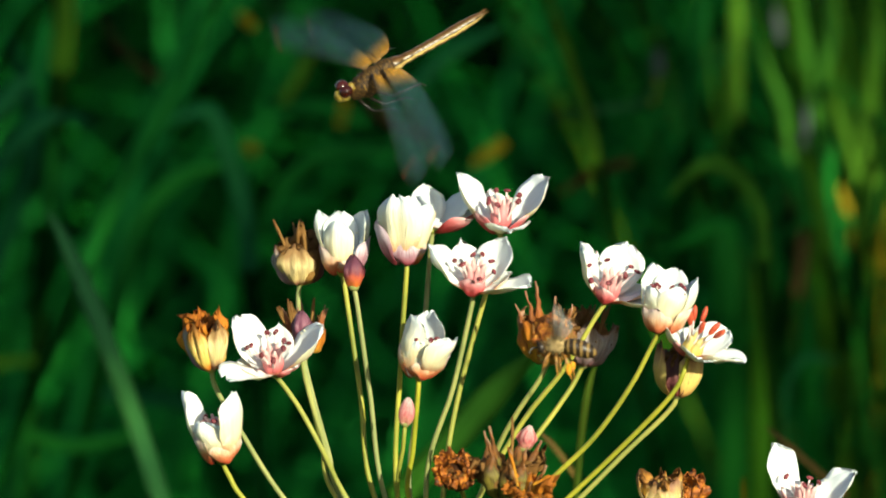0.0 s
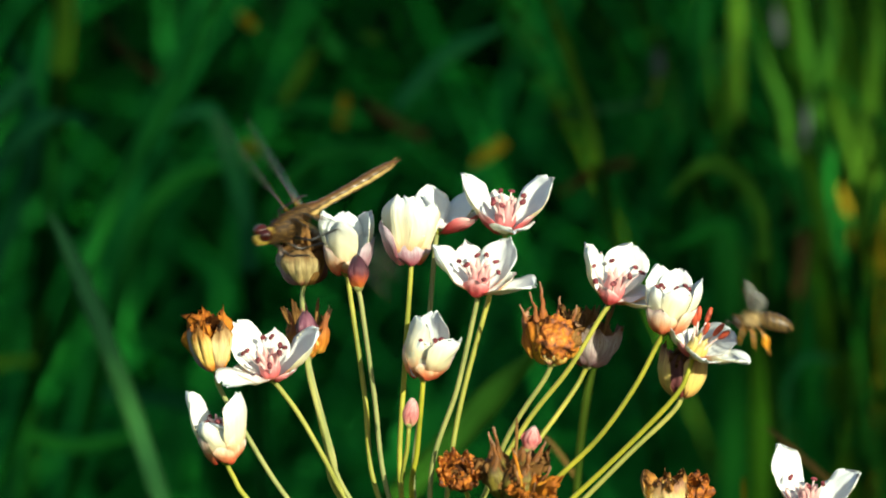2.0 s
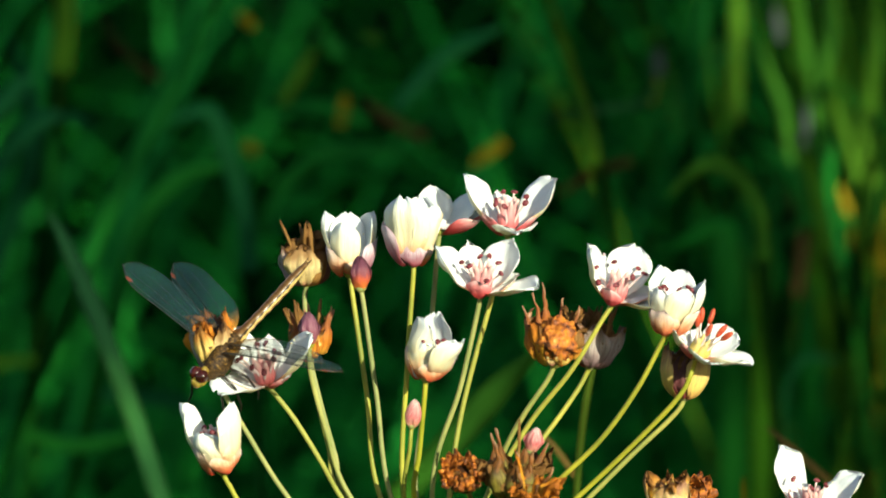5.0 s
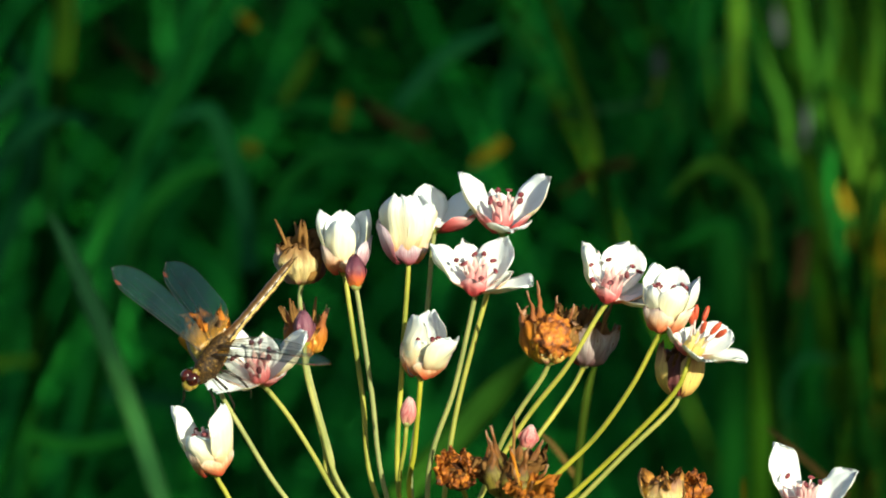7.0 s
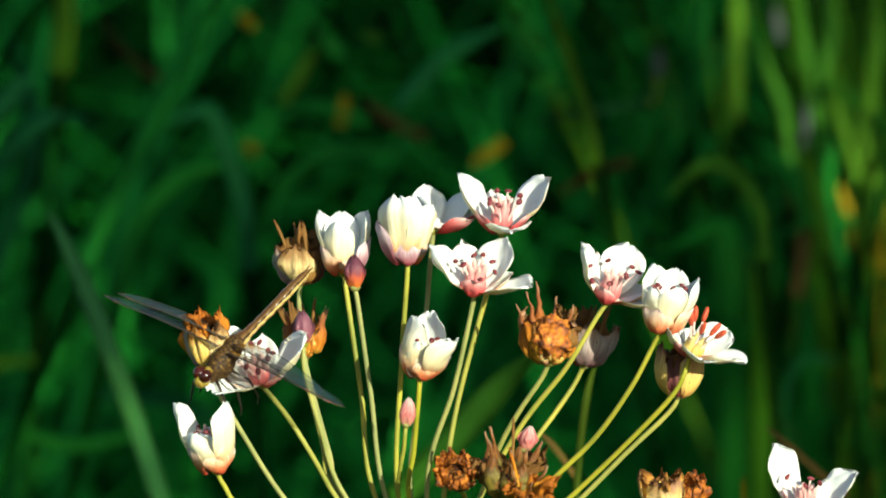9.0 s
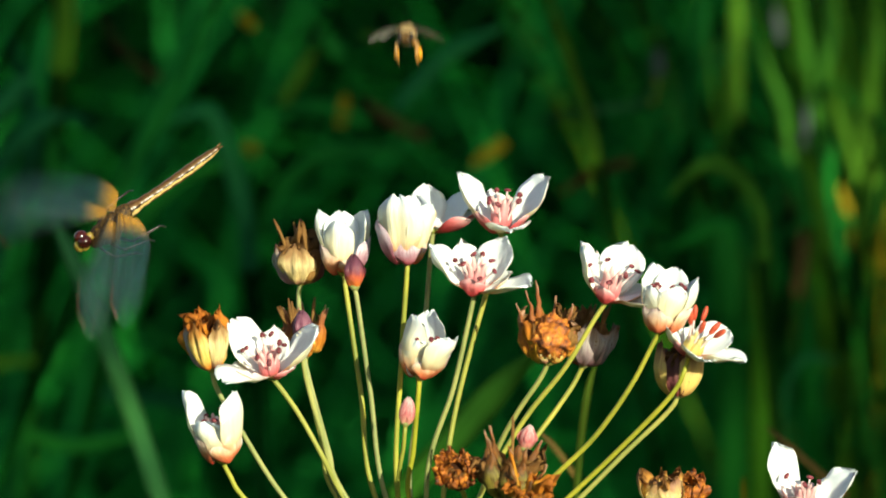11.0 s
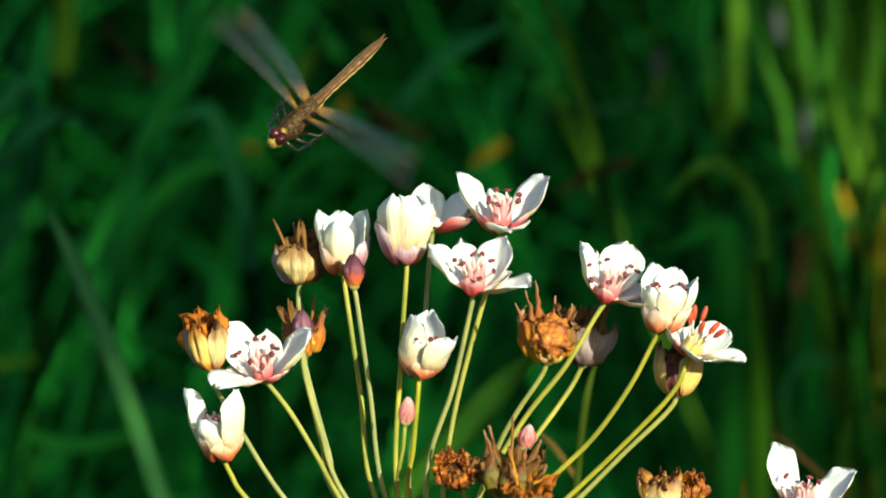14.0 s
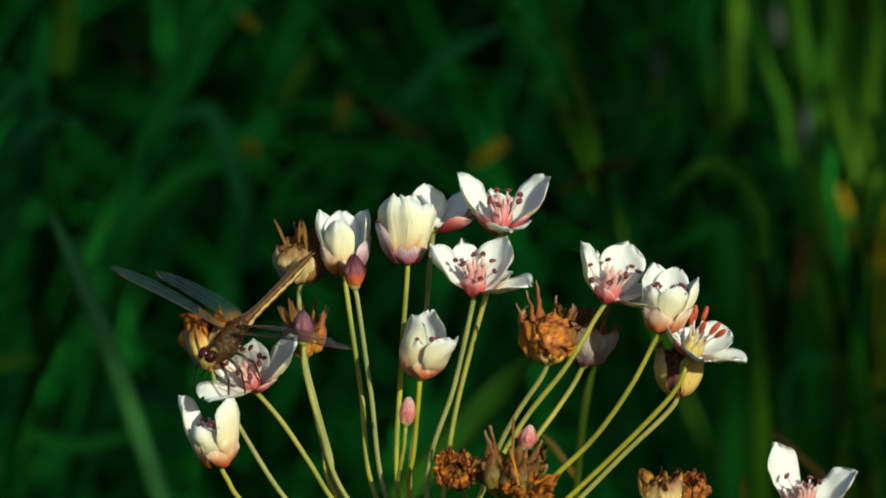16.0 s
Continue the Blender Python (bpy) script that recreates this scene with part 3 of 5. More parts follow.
ROOT = Vector((HUB.x - 0.004, HUB.y + 0.01, 0.0))
TO_PLANT = Matrix.Translation(-ROOT)
swinging = {}


def stalk(plant, top, via, thick=0.82, name=""):
    """A flower stalk from the hub to a head; via: plan points (u, v, w) from the head downwards."""
    end = HUB + Vector((random.uniform(-0.002, 0.002), random.uniform(-0.002, 0.002), 0))
    pts = [top - ROOT, *[spot(*p) - ROOT for p in via], end - ROOT]
    line = catmull(pts, 36)
    k = len(line) - 1
    r = [0.79 * thick / 1000 * (0.92 + 0.12 * (i / k)) for i in range(k + 1)]
    r[0] *= 1.5
    r[1] *= 1.15
    bm = bmesh.new()
    tube(bm, line, r, 9)
    ob = part("stalk", bm, M_STALK, plant)
    if name:
        swinging.setdefault(name, []).append((ob, Matrix.Identity(4)))
    return ob


def add_stamens(flower, n, length, spread, red=False, seed=0):
    rng = random.Random(seed)
    for i in range(n):
        az = math.tau * (i + rng.uniform(-0.25, 0.25)) / n
        a = radians(spread * rng.uniform(0.45, 1.15))
        L = length / 1000 * rng.uniform(0.85, 1.15)
        out = Vector((math.cos(az), math.sin(az), 0))
        base = out * 0.0012 + Vector((0, 0, 0.0016))
        mid = base + out * math.sin(a) * L * 0.5 + Vector((0, 0, math.cos(a) * L * 0.55))
        tip = base + out * math.sin(a * 1.15) * L + Vector((0, 0, math.cos(a) * L))
        bm = bmesh.new()
        tube(bm, catmull([base, mid, tip], 6), [0.00034, 0.00032, 0.0003, 0.00028, 0.00026, 0.00024, 0.0002], 6)
        turn = (tip - mid).to_track_quat("Z", "X").to_matrix().to_4x4()
        m = Matrix.Translation(tip) @ turn @ pose(0, 0, 0, rng.uniform(30, 100), 0, rng.uniform(0, 360))
        lobe(bm, m if not red else Matrix.Translation(tip) @ turn, (0.00072, 0.00052, 0.00095) if not red else (0.0008, 0.0007, 0.0021), 8, 6, 1, 0.0001, 900)
        part("stamen", bm, [M_FILAMENT, M_ANTHER_RED if red else M_ANTHER], flower)


def add_pistil(flower, h, spread=0.8, mat=M_PISTIL):
    bm = bmesh.new()
    for i in range(6):
        az = math.tau * i / 6 + 0.3
        out = Vector((math.cos(az), math.sin(az), 0))
        up = Vector((0, 0, 1))
        pts = [out * 0.0006, out * 0.0013 + up * h * 0.00035, out * 0.0012 * (1 + spread * 0.4) + up * h * 0.0007, out * 0.0014 * (1 + spread) + up * h * 0.001]
        tube(bm, catmull(pts, 7), [0.0006, 0.0012, 0.00145, 0.0014, 0.00115, 0.0008, 0.0006, 0.0003], 7)
    part("pistil", bm, mat, flower)


def flower_base(plant, name, m, size=1.0, label=""):
    """The cup-shaped end of the stalk that carries the petals."""
    bm = bmesh.new()
    s = size / 1000
    tube(bm, [Vector((0, 0, z * s)) for z in (-0.6, -0.2, 0.3, 0.8, 1.1)], [0.9 * s, 1.2 * s, 1.6 * s, 1.5 * s, 0.6 * s], 10)
    return part(name, bm, M_STALK, plant, label, TO_PLANT @ m)


def bloom(plant, u, v, w, lean, nod, petals, via, size=1.0, th0=78, cup=0.4, stamens=9, spread=38, red=False, thick=0.82, key="", label="", seed=0, slen=7.5, power=0.5, pist=7.8):
    """An open or cup-shaped flower. petals: rows of azimuth (0 faces the camera, 90 right), 'i' for an inner petal or 'o', 'r', 'm'
    for a salmon, crimson or mauve outer one, th1, and factors of length and width."""
    m = head_pose(u, v, w, lean, nod)
    fl = flower_base(plant, "flower", m, 1.0, label)
    for k, (az, kind, th1, lf, *more) in enumerate(petals):
        s = seed * 10 + k
        wf = more[0] if more else 1.0
        if kind == "i":
            bm = petal(17.8 * size * lf, 11.5 * size * wf, th0, th1, cup, 0.10, s, power, 0.62 if th0 < 80 else 0.85, crease=0.07, rag=0.06 if th0 < 80 else 0.035)
            part("petal", bm, [M_PETAL_IN, M_PETAL_OUT], fl, "", pose(0, 0, 0.0005, 0, 0, az))
        else:
            bm = petal((14.2 if th0 < 80 else 15.6) * size * lf, (8.2 if th0 < 80 else 9.4) * size * wf, th0 + (6 if th0 < 80 else 11), th1 - 3, cup, 0.06, s, power, 0.30, 0.0013 if th0 < 80 else 0.0018, crease=0.10, rag=0.05)
            part("petal", bm, [M_PETAL_IN, {"o": M_SEPAL_OUT, "r": M_SEPAL_RED, "m": M_SEPAL_MAUVE}[kind]], fl, "", pose(0, 0, -0.0002, 0, 0, az))
    if stamens:
        add_stamens(fl, stamens, slen * size, spread, red, seed)
        add_pistil(fl, pist * size, 0.8, M_PISTIL_YELLOW if red else M_PISTIL)
    stalk(plant, m.translation, via, thick, key)
    if key:
        swinging[key].append((fl, fl.matrix_basis.copy()))
    return fl


def bud(plant, u, v, w, lean, nod, length, width, mat, via, label, seed, thick=0.8):
    m = head_pose(u, v, w, lean, nod)
    ob = flower_base(plant, "bud", m, 0.7 if width < 4.5 else 0.9, label)
    bm = bmesh.new()
    lobe(bm, pose(0, 0, length * 0.0005), (width * 0.00044, width * 0.00044, length * 0.00049), 12, 10, 0, profile=lambda s: 1.12 - 0.45 * s)
    part("core", bm, mat, ob)
    for k in range(3):
        p = petal(length * 1.16, width * 1.02, 74, -42, 0.62, 0.02, seed + k, 0.5, 0.12, 0.0004)
        part("sepal", p, [mat, mat], ob, "", pose(0, 0, 0, 0, 0, 20 + 120 * k + seed * 13))
    stalk(plant, m.translation, via, thick)
    return ob


def follicle(bm, m, length, width, beak, mat=0):
    """A plump seed pod with a thin bent beak, standing on the origin of m."""
    L, W = length / 1000, width / 1000
    pts = [m @ Vector((0.10 * W * math.sin(z * 3), 0, z * L)) for z in (0, 0.08, 0.22, 0.4, 0.55, 0.68, 0.78)]
    pts += [m @ Vector((0.0001 * beak * k, 0, (0.78 + 0.22 * k / 3) * L + beak / 3000 * k)) for k in (1, 2, 3)]
    first = len(bm.verts)
    tube(bm, catmull(pts, 22), [W * np.interp(i / 22, [k / 9 for k in range(10)], (0.2, 0.36, 0.48, 0.5, 0.44, 0.3, 0.18, 0.11, 0.08, 0.05)) for i in range(23)], 11, mat)
    bm.verts.ensure_lookup_table()
    for vert in bm.verts[first:]:
        c = vert.co.copy()
        vert.co += Vector((noise.noise(c * 500), noise.noise(c * 500 + Vector((7, 0, 0))), 0.4 * noise.noise(c * 400))) * 0.13 * W


def withered(plant, u, v, w, lean, nod, size, via, label, seed, outer=M_DRY_OUT, tips=M_DRY_TIP, th1=6, tall=1.0, pods=0, pod_mat=M_FOLLICLE, pod_len=8.5,
             beak=2.5, ragged=7, width=7.5, spikes=4, thick=0.82, key="", rag_len=9.0, rag_th=(-25, 25), rag_wide=3.0, th0=80, turn=0, swell=0.4):
    """A faded head: cupped dry sepals, crumpled petal remains, and seed pods with beaks."""
    rng = random.Random(seed)
    m = head_pose(u, v, w, lean, nod)
    ob = flower_base(plant, "withered_flower", m, size, label)
    for k in range(6):
        az = 60 * k + rng.uniform(-12, 12) + turn
        skin = outer[k % len(outer)] if isinstance(outer, tuple) else outer
        bm = petal(12.5 * size * tall * rng.uniform(0.85, 1.12), width * size, th0, th1 + rng.uniform(-7, 7), 0.5, 0.10, seed * 11 + k, swell, 0.35, 0.0008, curl=rng.uniform(-70, 20), crease=0.34, rag=0.14)
        part("dry_sepal", bm, [tips, skin], ob, "", pose(0, 0, 0, 0, 0, az))
    for k in range(ragged):
        bm = petal(rag_len * size * rng.uniform(0.6, 1.15), rag_wide * rng.uniform(0.6, 1.3) * size, 40, rng.uniform(*rag_th), 0.8, 0.75, seed * 17 + k, 0.9, 0.5, 0.0012 * size, curl=rng.uniform(-160, 160), crease=0.9, rag=0.25)
        part("shrivelled_petal", bm, [tips, tips], ob, "", pose(0, 0, 0.0022 * size, 0, 0, 360 * k / ragged + rng.uniform(-15, 15)))
    for k in range(pods):
        az = 360 * k / pods + rng.uniform(-10, 10)
        bm = bmesh.new()
        follicle(bm, pose(0, 0, 0.001, 0, 0, az) @ pose(0.0024 * size, 0, 0, 0, rng.uniform(8, 24), 0), pod_len * size * rng.uniform(0.9, 1.12), 4.2 * size, beak * rng.uniform(0.7, 1.3))
        part("seed_pod", bm, pod_mat, ob)
    for k in range(spikes):
        az, a = rng.uniform(0, math.tau), radians(rng.uniform(4, 28))
        d = Vector((math.cos(az) * math.sin(a), math.sin(az) * math.sin(a), math.cos(a)))
        base = Vector((math.cos(az), math.sin(az), 0)) * 0.0025 * size + Vector((0, 0, 0.004 * size))
        L = 0.0105 * size * rng.uniform(0.8, 1.15)
        bend = Vector((rng.uniform(-1, 1), rng.uniform(-1, 1), 0)) * 0.0006
        bm = bmesh.new()
        tube(bm, catmull([base, base + d * L * 0.5 + bend, base + d * L], 5), [0.0005, 0.00045, 0.0004, 0.0004, 0.00045, 0.0002], 6)
        part("dry_style", bm, tips, ob)
    stalk(plant, m.translation, via, thick, key)
    if key:
        swinging[key].append((ob, ob.matrix_basis.copy()))
    return ob


def shrivelled(plant, u, v, w, lean, nod, radius, via, label, seed, mat=M_DRY_RUST, calyx=0):
    """A dry head seen into its mouth: rings of crumpled strips that curl in round a dark hollow."""
    rng = random.Random(seed)
    m = head_pose(u, v, w, lean, nod)
    ob = flower_base(plant, "withered_flower", m, 1.2, label)
    R = radius * 0.001
    for ring, (n, r0, rise, long, th1) in enumerate(((13, 0.55, 1.3, 1.25, -40), (12, 0.62, 1.7, 0.9, -95), (8, 0.70, 1.5, 0.6, -110))):
        for k in range(n):
            az = 360 * (k + 0.5 * ring) / n + rng.uniform(-14, 14)
            bm = petal(radius * long * rng.uniform(0.8, 1.2), radius * rng.uniform(0.45, 0.8), 62 - 20 * ring, th1 + rng.uniform(-45, 35), rng.uniform(0.3, 1.0), 0.35, seed * 31 + 20 * ring + k, 0.9, 0.6, R * 0.2, 10, 8,
                       curl=rng.uniform(-110, 110), crease=0.8, rag=0.3)
            part("shrivelled_petal", bm, [M_CRUMPLE, M_CRUMPLE], ob, "", pose(0, 0, R * rise * 0.5, 0, 0, az) @ pose(R * r0, 0, 0))
    # this lobe gives the hollow its shade by colour
    bm = bmesh.new()
    lobe(bm, pose(0, 0, R * 0.6), (R * 0.8, R * 0.8, R * 0.65), 20, 14, 0, R * 0.3, 600)
    part("dry_husk", bm, M_HOLLOW, ob)
    for k in range(calyx):
        bm = petal(radius * 2.1 * rng.uniform(0.85, 1.08), radius * 1.5, 88, -30 + rng.uniform(-12, 12), 0.5, 0.1, seed * 37 + k, 0.4, 0.4, 0.0008, curl=rng.uniform(-60, 60), crease=0.4, rag=0.2)
        part("dry_sepal", bm, [mat, M_DRY_OUT if k % 2 else mat], ob, "", pose(0, 0, -0.0004, 0, 0, 360 * k / calyx + rng.uniform(-12, 12)))
    stalk(plant, m.translation, via, 0.82)
    return ob


def ripe_head(plant, u, v, w, lean, nod, size, via, label, seed):
    """A round rust-orange seed head held in a torn dry calyx, with tall beaked pods behind."""
    rng = random.Random(seed)
    m = head_pose(u, v, w, lean, nod)
    ob = flower_base(plant, "withered_flower", m, 1.2 * size, label)
    bm = bmesh.new()
    lobe(bm, pose(0.0012 * size, 0.0004, 0.0056 * size), (0.0043 * size, 0.0043 * size, 0.0047 * size), 48, 36)
    for vert in bm.verts:
        d = (vert.co - Vector((0, 0, 0.0056 * size))).normalized()
        vert.co += d * 0.0011 * size * (abs(noise.noise(d * 1.9 + Vector((seed, 0, 0)))) * 1.5 + 1.3 * abs(noise.noise(Vector((d.x * 9, d.y * 9, d.z * 3.0)))) + 0.35 * noise.noise(d * 15.0) - 0.5)
    part("dry_husk", bm, M_CRUMPLE, ob, "round rust-orange crumpled husk")
    for az, th1, lf, wd, skin in ((-20, 4, 0.5, 5.0, M_DRY_PALE), (-78, -10, 0.92, 7.5, M_DRY_RUST), (-120, -4, 1.08, 7.0, M_FOLLICLE_RUST), (40, 10, 0.42, 5.5, M_DRY_OUT), (88, -4, 0.9, 6.0, M_FOLLICLE_RUST), (150, -2, 1.0, 7.0, M_DRY_RUST), (205, -2, 1.1, 7.0, M_FOLLICLE_RUST)):
        bm = petal(12.5 * size * lf, wd * size, 88, th1, 0.5, 0.1, seed * 13 + az, 0.4, 0.35, 0.0016, curl=rng.uniform(-70, 30), crease=0.4, rag=0.25)
        part("dry_sepal", bm, [M_DRY_TIP, skin], ob, "", pose(0, 0, -0.0002, 0, 0, az))
    for az, reach, tall in ((-125, 0.0024, 12.6), (-152, 0.0020, 13.6), (-100, 0.0040, 9.5), (165, 0.0030, 9.8), (105, 0.0040, 9.0)):
        bm = bmesh.new()
        follicle(bm, pose(0, 0, 0.001, 0, 0, az) @ pose(reach * size, 0, 0, 0, rng.uniform(2, 14), 0), tall * size * rng.uniform(0.92, 1.05), 3.4 * size, 3.2)
        part("seed_pod", bm, M_FOLLICLE_RUST, ob)
    for az, reach, long, wide in ((128, 0.0022, 9.5, 3.2), (105, 0.0030, 8.0, 2.6), (155, 0.0014, 10.5, 2.6), (70, 0.0036, 6.5, 2.6)):
        bm = petal(long * size, wide * size, 30, rng.uniform(-30, 20), 0.8, 0.6, seed * 19 + az, 0.9, 0.5, 0.0008, curl=rng.uniform(-140, 140), crease=0.9, rag=0.3)
        part("shrivelled_petal", bm, [M_DRY_TIP, M_DRY_TIP], ob, "", pose(0, 0, 0.002 * size, 0, 0, az) @ pose(reach * size, 0, 0))
    stalk(plant, m.translation, via, 0.82)
    return ob


def build_plant():
    plant = new("flowering_rush")
    plant.location = ROOT
    tagged(plant, "flowering rush umbel of white-pink flowers on thin green stalks", "flowering plant")
    # the round main stem, from the ground to the hub
    line = catmull([Vector((0, 0, -0.02)), Vector((0.004, -0.006, 0.3)), Vector((0.002, -0.008, 0.6)), HUB - ROOT], 30)
    bm = bmesh.new()
    tube(bm, line, [0.0042 - 0.0012 * i / 30 for i in range(31)], 12)
    part("main_stem", bm, M_STALK, plant, "tall round green main stem")
    for k in range(3):
        bm = petal(30, 9, 60, 25, 0.5, 0.05, 400 + k, 0.8, 0.15, 0.002)
        part("bract", bm, [M_BLADE["y"], M_DRY_OUT], plant, "papery brownish green bract", Matrix.Translation(HUB - ROOT) @ pose(0, 0, -0.002, 0, 0, 120 * k))

    # open flowers
    bloom(plant, 897, 414, 4, 1, 15, [(12, "i", 74, 0.66), (110, "i", 20, 1.0, 1.15), (-108, "i", 14, 1.0), (78, "r", 28, 0.62), (195, "o", 25, 0.9), (-72, "r", 20, 0.66)],
          [(893, 450, 5), (868, 530, 6), (806, 780, 8)], seed=1, spread=30, stamens=7, pist=9, label="wide open white flower with pink stamens")
    bloom(plant, 849, 522, -8, 4, 26, [(-98, "i", 28, 0.88), (134, "i", 14, 0.88), (62, "i", 60, 0.9), (-14, "r", -8, 0.50, 0.8), (100, "o", 40, 0.7), (200, "o", 30, 1)],
          [(843, 555, -7), (812, 690, -3), (765, 850, 2)], seed=2, spread=34, stamens=7, pist=8.5, label="wide open white flower with dark red anthers")
    bloom(plant, 1084, 537, -4, 14, 24, [(-100, "i", 10, 0.90), (165, "i", 8, 0.88), (68, "i", 70, 1.0), (-30, "r", -6, 0.44, 0.8), (105, "o", 45, 0.7), (215, "o", 20, 0.9)],
          [(1062, 570, -4), (1010, 655, -2), (932, 755, 2), (850, 900, 4)], seed=3, spread=42, stamens=7, pist=8.5, label="wide open white flower with dark red anthers")
    bloom(plant, 1230, 634, -10, 26, 22, [(-84, "i", 58, 0.66, 0.9), (78, "i", 54, 0.80, 0.9), (18, "i", 62, 0.56, 0.95), (140, "i", 36, 0.70), (-58, "r", 40, 0.56, 0.9), (100, "o", 52, 0.6), (200, "o", 35, 0.6)],
          [(1222, 660, -12), (1205, 695, -11), (1156, 750, -8), (1034, 868, 0), (900, 985, 4)], seed=4, size=0.95, spread=20, red=True, slen=8.5, stamens=6, pist=6, label="open white flower with orange-red stamens")
    bloom(plant, 483, 672, -8, -6, 30, [(-128, "i", 12, 0.95), (-42, "i", 60, 1.0), (92, "i", 28, 0.98), (58, "r", 40, 0.55), (165, "o", 12, 0.9), (-80, "o", 55, 0.7)],
          [(503, 695, -7), (535, 740, -5), (575, 810, -2), (612, 880, 4), (690, 990, 5)], seed=5, spread=40, key="open", label="open white flower with pink stamens and dark anthers")
    bloom(plant, 776, 412, 9, 10, 4, [(222, "i", -6, 0.70), (96, "r", 36, 1.02, 1.15), (56, "r", 52, 0.80, 0.95), (135, "i", 26, 0.86, 0.8), (-60, "i", 20, 0.60), (100, "o", 40, 0.6), (-120, "o", 10, 0.7)],
          [(772, 450, 10), (764, 550, 10), (748, 720, 9), (735, 880, 8)], seed=6, stamens=0, label="white flower with pale blue shaded petals")
    bloom(plant, 1432, 916, -6, 4, 20, [(-130, "i", 6, 1.08), (112, "i", 34, 0.9), (10, "i", 30, 0.4), (-28, "r", 2, 0.6, 0.8), (-95, "r", 4, 0.62, 0.9), (110, "o", 45, 0.7), (220, "o", 20, 0.9)],
          [(1380, 935, -5), (1200, 1010, 0), (960, 1060, 4)], seed=7, spread=26, stamens=4, label="open white flower with a pink sepal")

    # cup-shaped flowers
    bloom(plant, 402, 819, -14, -8, 14, [(-116, "i", -8, 1.08, 0.72), (64, "i", -10, 1.06, 1.0), (-46, "i", -6, 0.68, 1.05), (10, "i", 0, 0.46, 0.8), (180, "i", 6, 0.6, 0.8), (-84, "o", -4, 0.66), (34, "o", -2, 0.52), (150, "o", -2, 0.6)],
          [(415, 845, -13), (445, 890, -11), (560, 990, -4)], seed=11, size=1.05, power=0.36, th0=86, cup=0.5, stamens=6, spread=22, key="low", slen=9, pist=11, label="half-open cream flower with pink base")
    bloom(plant, 617, 487, 3, 0, 6, [(-14, "i", -8, 0.88, 0.68), (-112, "i", -8, 0.98, 0.8), (112, "i", -8, 1.0, 0.86), (190, "i", -12, 0.96, 0.8), (-66, "o", 0, 0.60, 0.9), (34, "o", 0, 0.42, 0.8), (84, "m", 2, 0.78, 1.0), (-130, "m", 0, 0.7)],
          [(622, 520, 3), (648, 700, 4), (672, 880, 5)], seed=12, size=0.98, power=0.36, th0=86, cup=0.5, stamens=0, label="half-closed white flower with rosy base")
    bloom(plant, 731, 468, -3, 0, 8, [(-36, "i", -16, 1.08, 1.2), (58, "i", -8, 0.94, 0.95), (160, "i", -14, 1.02), (-84, "m", 2, 0.88, 1.0), (2, "m", -2, 0.48, 1.0), (58, "o", -2, 0.50, 0.8), (180, "o", 0, 0.8)],
          [(729, 500, -3), (720, 640, 0), (713, 880, 4)], seed=13, size=1.0, power=0.36, th0=86, cup=0.52, stamens=6, spread=16, slen=9, label="half-closed cream-white flower with purple tinted base")
    bloom(plant, 752, 671, -16, 3, 10, [(-58, "i", -26, 1.0, 1.05), (50, "i", 26, 0.88, 0.95), (150, "i", -16, 1.02, 0.9), (-8, "i", 0, 0.66, 0.62), (30, "o", 6, 0.5, 0.9), (100, "o", 22, 0.6), (-110, "o", -8, 0.7)],
          [(749, 710, -15), (741, 800, -10), (733, 890, -5)], seed=14, size=0.95, power=0.36, th0=84, cup=0.5, stamens=5, spread=18, slen=9, label="half-open cream-white flower with red base")
    bloom(plant, 1178, 590, -12, 12, 10, [(-60, "i", -4, 0.72, 0.85), (20, "i", -4, 0.84, 0.72), (100, "i", -4, 0.96, 0.8), (-135, "i", -4, 1.02, 0.9), (170, "i", -6, 1.0, 0.8), (-22, "o", 2, 0.54, 0.9), (72, "o", 8, 0.7, 0.8), (-80, "o", 6, 0.5, 0.9)],
          [(1165, 615, -11), (1125, 690, -9), (1060, 780, -5), (970, 868, 0), (880, 975, 4)], seed=15, size=0.95, power=0.36, th0=84, cup=0.48, stamens=7, spread=20, slen=10, label="half-open cream flower with peach base")

    # buds
    bud(plant, 637, 513, -8, -2, 4, 8.4, 5.8, M_BUD, [(643, 545, -7), (665, 700, -2), (692, 885, 3)], "dark purple-red closed bud", 1)
    bud(plant, 546, 612, -4, -3, 4, 8.4, 5.8, M_BUD_PURPLE, [(548, 660, -4), (575, 760, 0), (622, 885, 4)], "purple closed bud with orange base", 2)
    bud(plant, 727, 756, -20, 8, 6, 6.8, 3.8, M_BUD_PINK, [(724, 790, -19), (716, 900, -10)], "small pink closed bud", 3, 0.7)
    bud(plant, 938, 801, -26, 14, 6, 6.2, 5.2, M_BUD_PINK, [(922, 830, -24), (880, 920, -12)], "small pink rounded bud", 4, 0.8)

    # withered heads
    # the left sepal takes the shade grey
    withered(plant, 384, 657, -12, -8, 4, 1.0, [(392, 690, -10), (432, 760, -8), (508, 880, -3), (610, 990, 2)], "withered yellow-brown flower head with rusty torn petals", 21, outer=(M_DRY_OUT, M_DRY_PALE, M_DRY_OUT, M_DRY_OUT, M_DRY_OUT, M_SHADE_GREY), tips=M_DRY_RUST, key="dry", th0=88, th1=-8, ragged=7, spikes=3, rag_len=13.5,
             width=5.6, rag_th=(-22, 4), tall=1.12, rag_wide=5.0, turn=-20)
